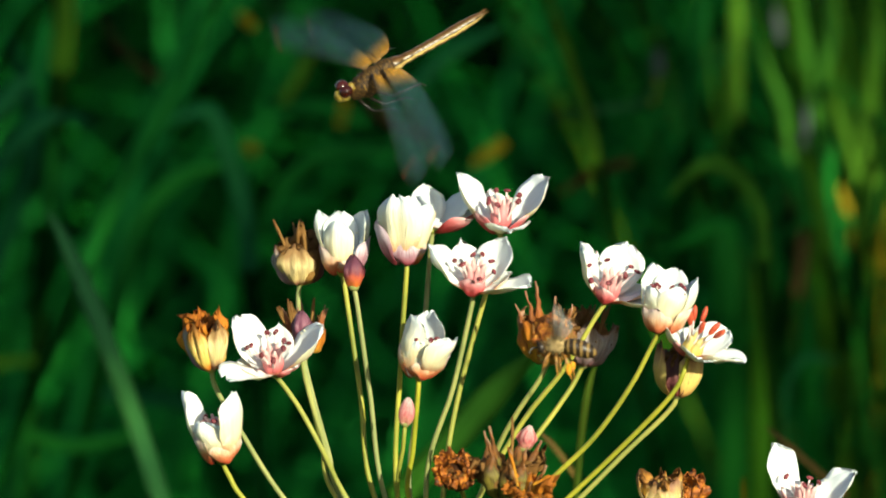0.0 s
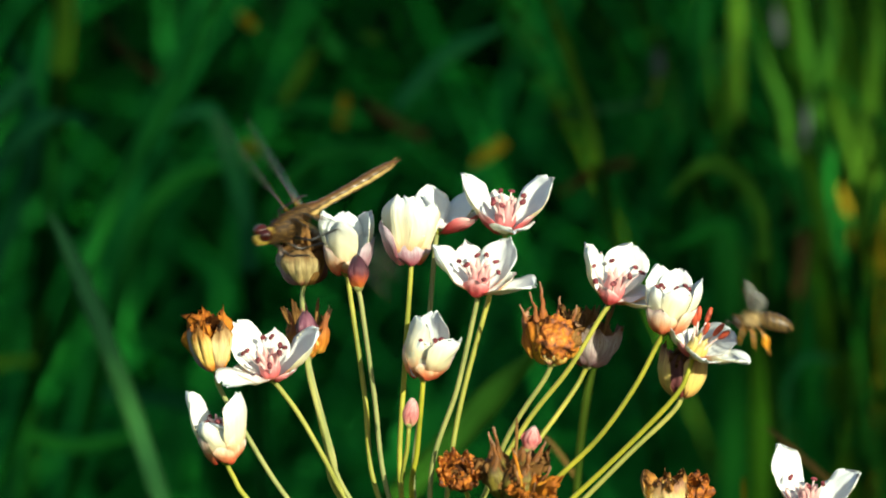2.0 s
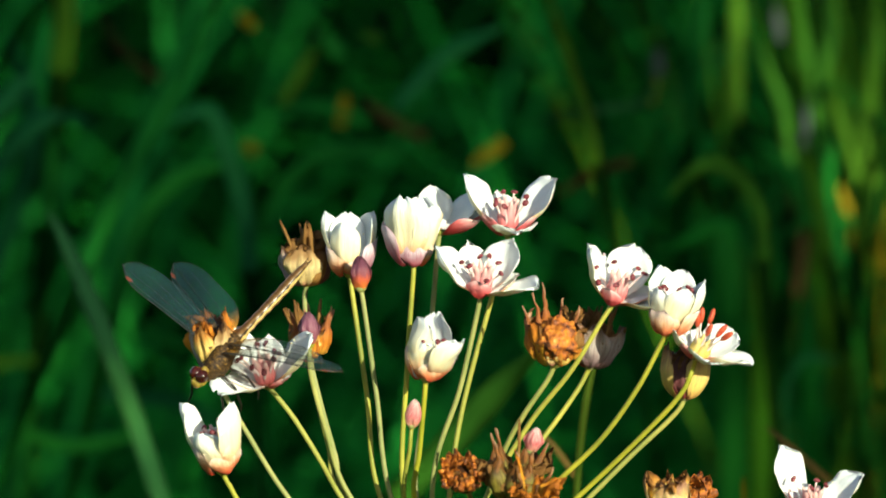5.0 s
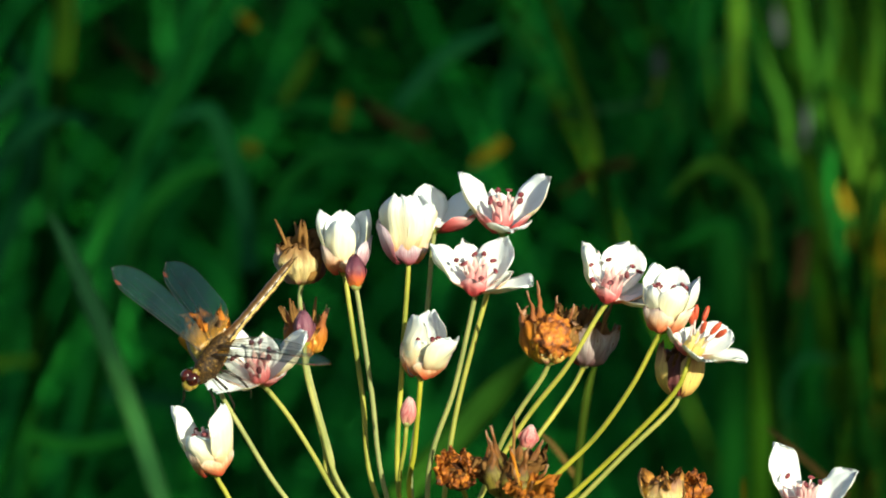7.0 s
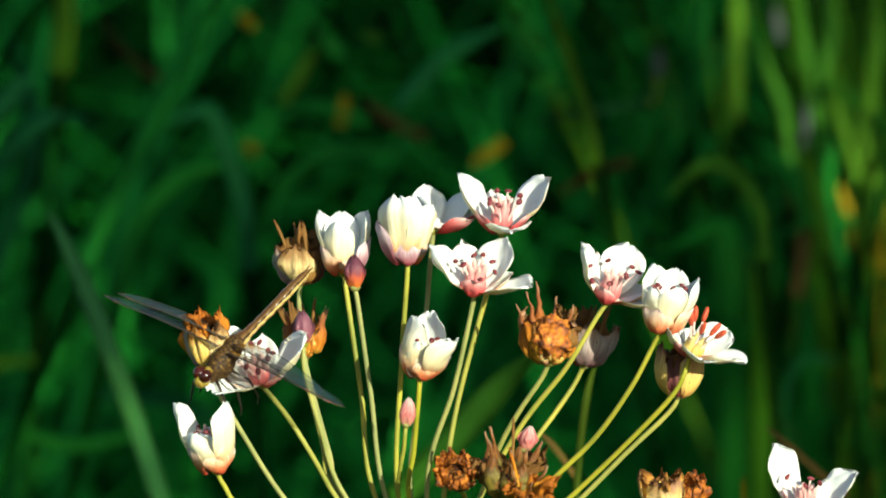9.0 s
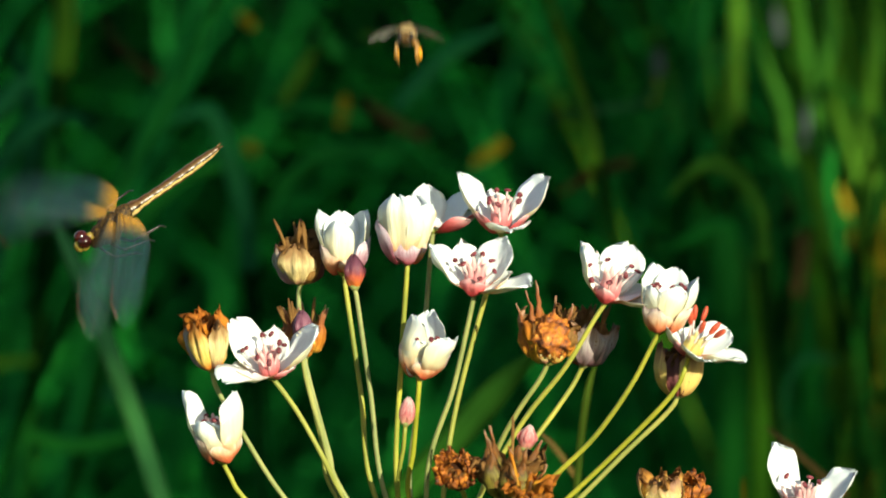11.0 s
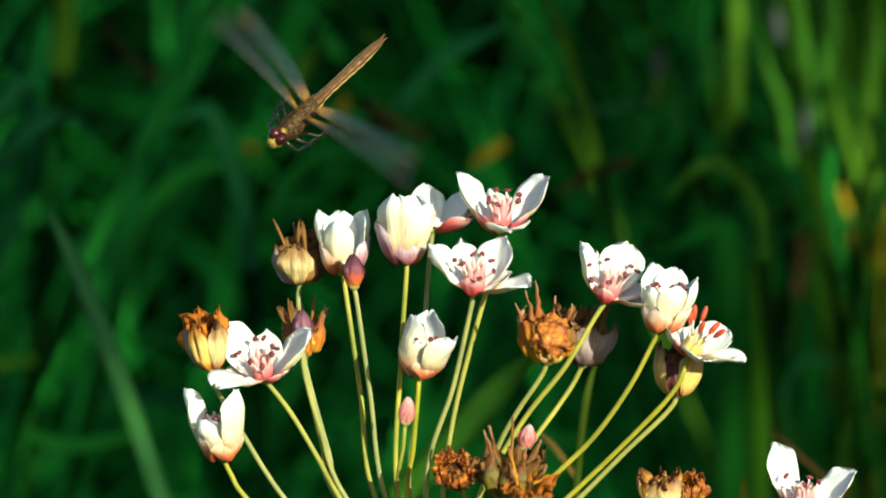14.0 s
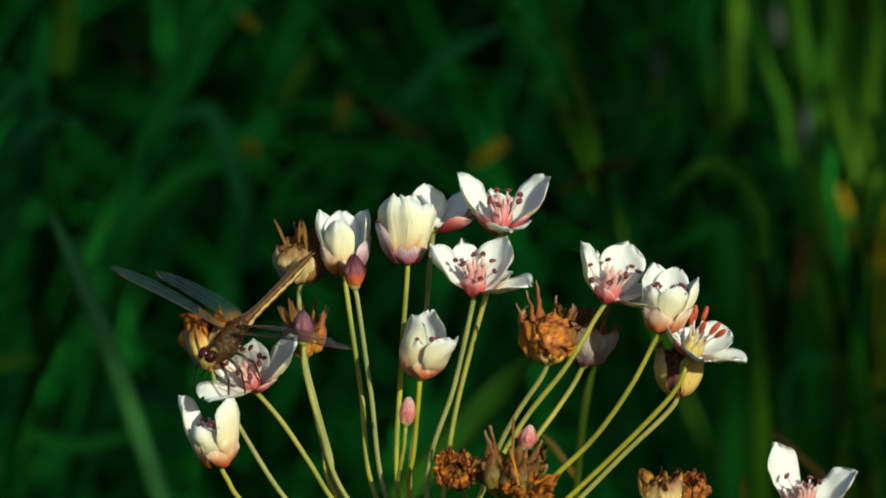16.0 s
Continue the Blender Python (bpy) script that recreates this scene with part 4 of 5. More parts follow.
    withered(plant, 548, 634, 9, -3, 2, 0.98, [(556, 690, 9), (580, 790, 8), (606, 885, 7)], "withered rusty flower head with dry spiky beaks", 22, outer=(M_FOLLICLE_RUST, M_DRY_OUT), tips=M_DRY_TIP, th1=6, tall=0.8, pods=6, pod_mat=M_FOLLICLE_RUST,
             pod_len=9.5, beak=3.0, ragged=3, spikes=9, rag_len=9, rag_th=(-30, 20))
    # pale skin carries the lit front, grey skin the shaded left side
    withered(plant, 541, 503, 11, 0, 4, 1.05, [(538, 540, 11), (548, 640, 2), (590, 800, 5), (618, 885, 6)], "faded pale yellow flower head with shrivelled brown petals", 23, outer=(M_DRY_PALE, M_DRY_TIP, M_PLUM, M_DRY_TIP, M_DRY_TIP, M_SHADE_GREY), th0=100, th1=-34, ragged=9,
             width=9.4, spikes=3, rag_len=11, rag_th=(-50, 0), tall=1.02, rag_wide=5.6, turn=-18, swell=0.72)
    ripe_head(plant, 981, 644, -12, 0, 8, 1.12, [(966, 675, -11), (925, 735, -9), (890, 800, -5), (840, 930, 2)], "withered orange-brown crumpled flower head with dry beaks", 24)
    withered(plant, 1042, 650, 17, 10, 2, 1.06, [(1024, 685, 17), (990, 735, 14), (950, 790, 11), (880, 900, 8)], "faded flower head with shade-grey purple sepals and dry styles", 25, outer=(M_SHADE_GREY, M_SHADE_GREY, M_PLUM), th0=90, th1=-8, ragged=6, width=9.0, spikes=4, rag_len=13, rag_wide=4.0,
             rag_th=(-25, 4), tall=1.05, swell=0.6)
    withered(plant, 1209, 704, 0, 4, 6, 1.15, [(1203, 720, 0), (1178, 748, 1), (1120, 802, 2), (1046, 876, 3), (920, 1000, 5)], "plump fading flower head with yellow and purple sepals", 26, outer=(M_PLUM, M_PLUMP, M_SHADE_GREY, M_PLUM, M_PLUM, M_PLUMP), th0=92, th1=-30, tall=1.12,
             ragged=3, width=6.6, spikes=0, rag_len=9, turn=-8, swell=0.5)
    withered(plant, 905, 888, -30, 2, 10, 1.25, [(890, 930, -26), (850, 1010, -14)], "cluster of olive-brown beaked seed pods", 27, outer=(M_DRY_TIP, M_FOLLICLE), tips=M_DRY_TIP, th1=24, tall=0.6, pods=7, pod_mat=M_FOLLICLE, pod_len=9.4, beak=3.2, ragged=7, spikes=1, thick=1.1,
             rag_th=(30, 85), rag_wide=3.4)
    withered(plant, 936, 905, -36, 14, 26, 1.0, [(915, 940, -30), (858, 1010, -14)], "torn rust-brown seed pods with dry scraps", 31, outer=(M_DRY_RUST, M_DRY_OUT), tips=M_DRY_RUST, th1=10, tall=0.7, pods=5, pod_mat=M_FOLLICLE, pod_len=7.0, beak=2.4, ragged=10, spikes=2, rag_th=(0, 85), rag_wide=3.4)
    shrivelled(plant, 818, 858, -26, -4, 56, 4.5, [(832, 890, -20), (820, 960, -10)], "shrivelled rust-brown flower head with a dark hollow", 28, M_DRY_RUST, 6)
    shrivelled(plant, 1222, 900, -8, 8, 30, 4.4, [(1180, 930, -6), (1050, 1000, 0)], "shrivelled rust-brown flower head", 29, M_DRY_RUST, 5)
    withered(plant, 1186, 915, -14, -4, 14, 0.98, [(1150, 950, -10), (1000, 1030, 0)], "withered cream-brown flower head", 30, outer=(M_DRY_PALE, M_PLUMP), tips=M_DRY_OUT, th0=90, th1=-16, ragged=4, spikes=0, width=9)
    return plant


# ---------------------------------------------------------------- insects
def body_material(name, stops, scale=600.0, rough=0.35, spec=0.5):
    m = material(name)
    nt = m.node_tree
    return finish(m, ramp(nt, noise_fac(nt, scale, "Object", 4.0), stops), rough, 0.0, noise_fac(nt, scale * 2, "Object", 2.0), 0.0002, spec)


M_THORAX = body_material("dragonfly_thorax", [(0.36, (0.010, 0.005, 0.002)), (0.48, (0.032, 0.016, 0.004)), (0.60, (0.085, 0.045, 0.009)), (0.76, (0.22, 0.13, 0.02))], 1900, 0.65, 0.25)
M_EYE = body_material("dragonfly_eye", [(0.35, (0.012, 0.003, 0.002)), (0.7, (0.07, 0.010, 0.005))], 260, 0.16, 0.5)
M_FACE = body_material("dragonfly_face", [(0.35, (0.16, 0.10, 0.015)), (0.7, (0.36, 0.28, 0.04))], 500, 0.45)
M_LEG = body_material("insect_leg", [(0.35, (0.006, 0.005, 0.004)), (0.7, (0.022, 0.014, 0.008))], 500)
M_SPOT = finish(material("wing_spot"), (0.14, 0.03, 0.012), 0.4)
M_VEIN = finish(material("wing_vein"), (0.025, 0.022, 0.018), 0.4)


def abdomen_material():
    m = material("dragonfly_abdomen")
    nt = m.node_tree
    tc = nt.nodes.new("ShaderNodeTexCoord")
    sep = nt.nodes.new("ShaderNodeSeparateXYZ")
    nt.links.new(tc.outputs["Object"], sep.inputs[0])
    phi = math_node(nt, "ABSOLUTE", math_node(nt, "ARCTAN2", sep.outputs["X"], math_node(nt, "SUBTRACT", sep.outputs["Z"], 0.0005)))
    z = math_node(nt, "ADD", math_node(nt, "MULTIPLY", phi, 0.318), math_node(nt, "MULTIPLY", math_node(nt, "SUBTRACT", noise_fac(nt, 500.0), 0.5), 0.16))
    col = ramp(nt, z, [(0.0, (0.05, 0.02, 0.006)), (0.07, (0.10, 0.052, 0.016)), (0.19, (0.14, 0.074, 0.022)), (0.24, (0.012, 0.006, 0.003)), (0.30, (0.016, 0.008, 0.004)),
                       (0.34, (0.42, 0.29, 0.10)), (0.47, (0.52, 0.39, 0.14)), (0.53, (0.03, 0.015, 0.006)), (0.7, (0.12, 0.07, 0.025)), (1.0, (0.10, 0.06, 0.02))])
    bands = math_node(nt, "ABSOLUTE", math_node(nt, "SINE", math_node(nt, "MULTIPLY", sep.outputs["Y"], 980.0)))
    dark = ramp(nt, bands, [(0.03, (0.4, 0.34, 0.28)), (0.14, (1, 1, 1))])
    return finish(m, mix(nt, col, dark, 1.0, "MULTIPLY"), 0.3, 0.0, noise_fac(nt, 900.0), 0.0002)


M_ABDOMEN = abdomen_material()


def wing_material(name, tint, base_tint, see=0.86, base_cover=0.0):
    m = material(name)
    nt = m.node_tree
    u = along_uv(nt, "X")
    tc = nt.nodes.new("ShaderNodeTexCoord")
    mp = nt.nodes.new("ShaderNodeMapping")
    mp.inputs["Scale"].default_value = (38, 11, 1)
    nt.links.new(tc.outputs["UV"], mp.inputs[0])
    vo = nt.nodes.new("ShaderNodeTexVoronoi")
    vo.feature = "DISTANCE_TO_EDGE"
    nt.links.new(mp.outputs[0], vo.inputs["Vector"])
    net = ramp(nt, vo.outputs["Distance"], [(0.02, (1, 1, 1)), (0.07, (0, 0, 0))])
    col = mix(nt, base_tint, tint, ramp(nt, u, [(0.05, (0, 0, 0)), (0.20, (1, 1, 1))]))
    amber = ramp(nt, u, [(0.04, (1, 1, 1)), (0.20, (0, 0, 0))])
    col = mix(nt, col, (0.06, 0.05, 0.04), math_node(nt, "MULTIPLY", net, 0.6))
    b = nt.nodes["Principled BSDF"]
    nt.links.new(col, b.inputs["Base Color"])
    b.inputs["Roughness"].default_value = 0.25
    tr = nt.nodes.new("ShaderNodeBsdfTransparent")
    tr.inputs[0].default_value = (0.92, 0.93, 0.92, 1)
    ms = nt.nodes.new("ShaderNodeMixShader")
    patch = math_node(nt, "MULTIPLY", math_node(nt, "SUBTRACT", noise_fac(nt, 260.0, "Object", 5.0), 0.5), 0.16)
    nt.links.new(math_node(nt, "ADD", math_node(nt, "ADD", math_node(nt, "MULTIPLY", net, 0.22), 1.0 - see), math_node(nt, "ADD", patch, math_node(nt, "MULTIPLY", amber, base_cover))), ms.inputs[0])
    nt.links.new(tr.outputs[0], ms.inputs[1])
    nt.links.new(b.outputs[0], ms.inputs[2])
    nt.links.new(ms.outputs[0], nt.nodes["Material Output"].inputs[0])
    return m


M_WING = wing_material("dragonfly_wing", (0.016, 0.085, 0.105), (0.46, 0.22, 0.02), 0.885, 0.30)
M_BEE_WING = wing_material("bee_wing", (0.34, 0.34, 0.31), (0.36, 0.28, 0.16), 0.84)


def wing_mesh(side, span, lead, trail, ns=26, nr=6, thick=0.00006):
    """Membrane of a wing along x (side +1 right, -1 left); lead and trail give the front and hind edge in mm at a share of the span."""
    bm = bmesh.new()
    uv = bm.loops.layers.uv.verify()
    grid = {}
    for o in (0, 1):
        for i in range(ns + 1):
            s = i / ns
            for j in range(nr + 1):
                r = j / nr
                y = (lead(s) * (1 - r) + trail(s) * r) / 1000
                z = 0.00018 * math.sin(r * 14) * (1 - s * 0.5) + 0.0006 * math.sin(s * 3) + (o - 0.5) * thick
                grid[o, i, j] = bm.verts.new((side * s * span / 1000, y, z))
    for o in (0, 1):
        for i in range(ns):
            for j in range(nr):
                c = ((i, j), (i + 1, j), (i + 1, j + 1), (i, j + 1))
                f = bm.faces.new([grid[o, a, b] for a, b in c])
                for lp, (a, b) in zip(f.loops, c):
                    lp[uv].uv = (a / ns, b / nr)
    edge = [(i, 0) for i in range(ns + 1)] + [(ns, j) for j in range(1, nr + 1)] + [(i, nr) for i in range(ns - 1, -1, -1)] + [(0, j) for j in range(nr - 1, 0, -1)]
    for a, b in zip(edge, edge[1:] + edge[:1]):
        bm.faces.new((grid[0, *a], grid[0, *b], grid[1, *b], grid[1, *a]))
    bmesh.ops.recalc_face_normals(bm, faces=bm.faces)
    return bm


def wing_thing(parent, name, side, span, lead, trail, mat, veins, spot_at=None):
    w = part(name, wing_mesh(side, span, lead, trail), mat, parent)
    for r, r1, thick, reach in veins:
        bm = bmesh.new()
        pts = [Vector((side * s * span / 1000, (lead(s) * (1 - r - (r1 - r) * s) + trail(s) * (r + (r1 - r) * s)) / 1000, 0.0006 * math.sin(s * 3) + 0.0001)) for s in (k / 12 * reach for k in range(13))]
        tube(bm, pts, [thick / 1000 * (1.2 - 0.6 * k / 12) for k in range(13)], 5)
        part("wing_vein", bm, M_VEIN, w)
    if spot_at:
        bm = bmesh.new()
        c = Vector((side * spot_at * span / 1000, (lead(spot_at) - 0.55) / 1000, 0.0006 * math.sin(spot_at * 3)))
        lobe(bm, Matrix.Translation(c), (0.0013, 0.00045, 0.00014), 10, 6)
        part("wing_spot", bm, M_SPOT, w, "reddish wing spot")
    return w


def build_dragonfly():
    fly = new("dragonfly")
    tagged(fly, "brown and yellow darter dragonfly with clear wings", "dragonfly")
    bm = bmesh.new()
    lobe(bm, pose(0, -0.0004, -0.0006, 76, 0, 0), (0.0029, 0.0037, 0.0056), 20, 16, 0, 0.0007, 420)
    lobe(bm, pose(0, -0.0044, 0.0004, 70, 0, 0), (0.0025, 0.0027, 0.0040), 16, 12, 0, 0.0004, 420)
    rng = random.Random(5)
    for _ in range(420):
        d = Vector((rng.gauss(0, 1), rng.gauss(0, 1), rng.gauss(0, 1))).normalized()
        p = Vector((d.x * 0.0027, d.y * 0.0054 - 0.0008, d.z * 0.0035 - 0.0006))
        tube(bm, [p, p + (d + Vector((0, -0.4, 0))) * 0.0011 * rng.uniform(0.6, 1.2)], [0.00006, 0.00001], 3, 0, False)
    part("thorax", bm, M_THORAX, fly)
    bm = bmesh.new()
    lobe(bm, pose(0, 0, -0.0008), (0.0022, 0.0018, 0.0021), 16, 12, 0, 0.0002, 500)
    lobe(bm, pose(0, 0.0012, -0.0012), (0.0015, 0.0013, 0.0016), 12, 8, 0)
    tube(bm, [Vector((0, -0.003, -0.0002)), Vector((0, -0.0015, -0.0003))], [0.0009, 0.0011], 10)
    head = part("head", bm, M_FACE, fly, "yellow face", pose(0, 0.0068, 0.0016))
    for s in (-1, 1):
        bm = bmesh.new()
        lobe(bm, pose(s * 0.0009, -0.0003, 0.0003, 0, s * 30, 0), (0.0016, 0.0018, 0.0017), 18, 14)
        part("eye", bm, M_EYE, head, "dark red-brown compound eye")
    bm = bmesh.new()
    ys = [-0.0060, -0.0070, -0.0085, -0.0105, -0.0140, -0.0180, -0.0220, -0.0260, -0.0295, -0.0320, -0.0338]
    rs = [0.0013, 0.0017, 0.0015, 0.00115, 0.00105, 0.00108, 0.00115, 0.00118, 0.00105, 0.0008, 0.0005]
    pts = catmull([Vector((0, y, 0.0009 - 0.0006 * math.sin((y + 0.004) / -0.03 * 3.0))) for y in ys], 60)
    rad = [1.18 * np.interp(-p.y, [-y for y in ys], rs) * (1 + 0.05 * math.sin(p.y * 1960)) for p in pts]
    tube(bm, pts, rad, 14)
    for s in (-1, 1):
        tube(bm, [Vector((s * 0.0003, -0.0336, 0.001)), Vector((s * 0.0006, -0.0352, 0.0012))], [0.0003, 0.0001], 6)
    part("abdomen", bm, M_ABDOMEN, fly, "long brown abdomen with a pale side stripe")
    wings = {}
    for s, sn in ((1, "r"), (-1, "l")):
        lead = lambda q: 1.6 + 0.7 * q - (0 if q < 0.68 else 3.6 * ((q - 0.68) / 0.32) ** 3)
        tip = lambda q: 1.0 if q < 0.66 else math.sqrt(max(0.0, 1 - ((q - 0.66) / 0.34) ** 2.2))
        fore_trail = lambda q: -0.5 - (0.6 + 4.3 * math.sin(min(q / 0.66, 1) * math.pi / 2) ** 0.8) * tip(q)
        hind_trail = lambda q: -0.5 - (3.0 + 4.6 * math.sin(min(q / 0.3, 1) * math.pi / 2) ** 0.8) * (1 - 0.36 * q) * tip(q)
        veins = [(0.0, 0.0, 0.13, 1.0), (0.10, 0.12, 0.09, 0.97), (0.25, 0.42, 0.07, 0.92), (0.5, 0.72, 0.06, 0.8), (1.0, 1.0, 0.05, 0.98)]
        wings["f" + sn] = wing_thing(fly, "forewing", s, 31.5, lead, fore_trail, M_WING, veins, 0.87)
        wings["h" + sn] = wing_thing(fly, "hindwing", s, 29.0, lead, hind_trail, M_WING, veins, 0.87)
    legs = []
    for k, (y, reach, fwd) in enumerate(((0.0036, 0.0088, 0.0036), (0.0014, 0.0108, 0.0006), (-0.0008, 0.0122, -0.0028))):
        for s in (-1, 1):
            a = Vector((s * 0.0012, y, -0.0028))
            knee = a + Vector((s * reach * 0.42, fwd * 0.55, -0.0022))
            foot = knee + Vector((s * reach * 0.05, fwd * 0.45, -reach * 0.62))
            toe = foot + Vector((s * 0.0004, 0.0012, -0.0014))
            bm = bmesh.new()
            tube(bm, [a, a.lerp(knee, 0.5) + Vector((0, 0, 0.0003)), knee, knee.lerp(foot, 0.5), foot, toe], [0.0004, 0.00038, 0.00034, 0.00028, 0.00024, 0.00016], 6)
            for j in range(5):
                p = knee.lerp(foot, 0.15 + 0.17 * j)
                tube(bm, [p, p + Vector((s * 0.0007, 0.0003, -0.0006))], [0.00008, 0.00003], 4)
            legs.append((part("leg", bm, M_LEG, fly), a))
    return fly, wings, legs


M_BEE_FUR = body_material("bee_fur", [(0.3, (0.16, 0.11, 0.045)), (0.7, (0.42, 0.31, 0.15))], 700, 0.8, 0.1)
M_BEE_EYE = body_material("bee_eye", [(0.3, (0.012, 0.008, 0.006)), (0.7, (0.03, 0.02, 0.015))], 300, 0.4, 0.3)
M_BEE_FACE = body_material("bee_face", [(0.3, (0.03, 0.018, 0.008)), (0.7, (0.14, 0.08, 0.03))], 700, 0.8, 0.1)
M_BEE_LEG = body_material("bee_leg", [(0.35, (0.10, 0.045, 0.012)), (0.7, (0.40, 0.19, 0.03))], 600, 0.5)
M_POLLEN = body_material("pollen_load", [(0.3, (0.50, 0.18, 0.01)), (0.7, (0.64, 0.32, 0.03))], 800, 0.8, 0.1)


def bee_abdomen_material():
    m = material("bee_abdomen")
    nt = m.node_tree
    tc = nt.nodes.new("ShaderNodeTexCoord")
    sep = nt.nodes.new("ShaderNodeSeparateXYZ")
    nt.links.new(tc.outputs["Object"], sep.inputs[0])
    wave = math_node(nt, "SINE", math_node(nt, "ADD", math_node(nt, "MULTIPLY", sep.outputs["Y"], 3900.0), math_node(nt, "MULTIPLY", noise_fac(nt, 500.0), 2.0)))
    col = ramp(nt, math_node(nt, "ADD", math_node(nt, "MULTIPLY", wave, 0.5), 0.5), [(0.3, (0.016, 0.010, 0.006)), (0.64, (0.06, 0.034, 0.010)), (0.92, (0.20, 0.125, 0.04))])
    return finish(m, col, 0.4, 0.0, noise_fac(nt, 900.0), 0.0002)


M_BEE_AB = bee_abdomen_material()


def build_bee():
    bee = new("honey_bee")
    tagged(bee, "brown honey bee with banded abdomen and orange pollen loads", "bee")
    rng = random.Random(9)

    def fur(bm, c, r, n, length):
        for _ in range(n):
            d = Vector((rng.gauss(0, 1), rng.gauss(0, 1), rng.gauss(0, 1))).normalized()
            p = c + Vector((d.x * r[0], d.y * r[1], d.z * r[2]))
            tube(bm, [p, p + d * length * rng.uniform(0.6, 1.2)], [0.00007, 0.00001], 3, 0, False)

    bm = bmesh.new()
    lobe(bm, pose(0, 0, 0), (0.0021, 0.0024, 0.0021), 14, 10, 0, 0.0002, 700)
    fur(bm, Vector((0, 0, 0)), (0.0020, 0.0023, 0.0020), 420, 0.0009)
    part("thorax", bm, M_BEE_FUR, bee, "furry tan thorax")
    bm = bmesh.new()
    lobe(bm, pose(0, 0, 0), (0.0018, 0.0011, 0.0017), 14, 10, 0, 0.0001, 700)
    fur(bm, Vector((0, 0, 0)), (0.0017, 0.0010, 0.0016), 120, 0.0006)
    head = part("head", bm, M_BEE_FACE, bee, "", pose(0, 0.0033, -0.0006, -20, 0, 0))
    for s in (-1, 1):
        bm = bmesh.new()
        lobe(bm, pose(s * 0.0014, 0.0002, 0.0003), (0.0007, 0.0009, 0.0013), 12, 8)
        part("eye", bm, M_BEE_EYE, head, "black oval eye")
        bm = bmesh.new()
        tube(bm, catmull([Vector((s * 0.0004, 0.001, 0.0003)), Vector((s * 0.001, 0.0026, 0.0008)), Vector((s * 0.0015, 0.0036, -0.0006))], 6), [0.00013] * 7, 5)
        part("antenna", bm, M_LEG, head)
    bm = bmesh.new()
    pts = [Vector((0, y, z)) for y, z in ((-0.0018, 0.0), (-0.0026, 0.0), (-0.0042, -0.0002), (-0.0060, -0.0006), (-0.0078, -0.0012), (-0.0090, -0.0017), (-0.0097, -0.0020))]
    line = catmull(pts, 24)
    tube(bm, line, [np.interp(i / 24, [0, 0.12, 0.3, 0.5, 0.72, 0.9, 1], [0.0007, 0.0016, 0.0021, 0.0022, 0.0018, 0.0009, 0.0002]) * (1 + 0.04 * math.sin(i * 1.57)) for i in range(25)], 14)
    part("abdomen", bm, M_BEE_AB, bee, "abdomen with dark and tan bands")
    wings = {}
    for s, sn in ((1, "r"), (-1, "l")):
        lead = lambda q: 0.5 + 0.9 * math.sin(q * 2.4)
        trail = lambda q: -0.3 - 2.3 * math.sin(min(1, 0.08 + q * 0.9) * math.pi) ** 0.6 * (0.5 + 0.6 * q)
        v = [(0.0, 0.0, 0.09, 1.0), (0.35, 0.5, 0.05, 0.85)]
        wings["f" + sn] = wing_thing(bee, "forewing", s, 9.0, lead, trail, M_BEE_WING, v)
        wings["h" + sn] = wing_thing(bee, "hindwing", s, 6.5, lead, trail, M_BEE_WING, v)
    for k, (y, fwd) in enumerate(((0.0014, 0.0016), (0.0, -0.0006), (-0.0014, -0.0026))):
        for s in (-1, 1):
            a = Vector((s * 0.0010, y, -0.0016))
            knee = a + Vector((s * 0.0016, fwd * 0.5, -0.0012))
            foot = knee + Vector((-s * 0.0002, fwd * 0.6, -0.0032 - 0.0012 * k))
            bm = bmesh.new()
            tube(bm, [a, knee, knee.lerp(foot, 0.5), foot], [0.0003, 0.00035, 0.0003, 0.00012], 6)
            leg = part("leg", bm, M_BEE_LEG, bee)
            if k == 2:
                bm = bmesh.new()
                lobe(bm, Matrix.Translation(knee.lerp(foot, 0.45) + Vector((s * 0.0004, 0, 0))), (0.0007, 0.0008, 0.0014), 10, 8, 0, 0.0002, 900)
                part("pollen_load", bm, M_POLLEN, leg, "orange pollen load")
    return bee, wings


# ---------------------------------------------------------------- what moves
BODY = 300.0       # plan units from the dragonfly's head to the end of its abdomen


def flying(hu, hv, tu, tv, w=-16.0, roll=34.0, near=1):
    """Pose of the dragonfly by the plan places of its head and its tail end; what is missing of its length points to the camera."""
    a, b = (hu - tu) / BODY, -(hv - tv) / BODY
    f = way(a, b, near * math.sqrt(max(0.0, 1 - a * a - b * b)) if a * a + b * b < 1 else 0.0)
    up = Matrix.Rotation(radians(roll), 3, f) @ way(0.15, 0.1, 1)
    up = (up - f * up.dot(f)).normalized()
    m = Matrix((f.cross(up), f, up)).transposed().to_4x4()
    m.translation = spot(hu + (tu - hu) * 0.175 + 6, hv + (tv - hv) * 0.175 + 5, w)
    return m


def sitting(hu, hv, tu, tv):
    return flying(hu, hv + 8, tu, tv + 2, w=-17.0)


def facing(u, v, w, heading, nose=0.0, roll=0.0):
    """Pose of the bee: heading 0 flies away from the camera, 90 to the left, 180 at the camera; nose up in degrees."""
    return Matrix.Translation(spot(u, v, w)) @ pose(0, 0, 0, 0, 0, heading) @ pose(0, 0, 0, nose, roll, 0)


HINGE = {"f": (0.0017, -0.0020, 0.0030), "h": (0.0017, -0.0050, 0.0030)}
BEE_HINGE = {"f": (0.0012, 0.0004, 0.0016), "h": (0.0012, -0.0006, 0.0014)}


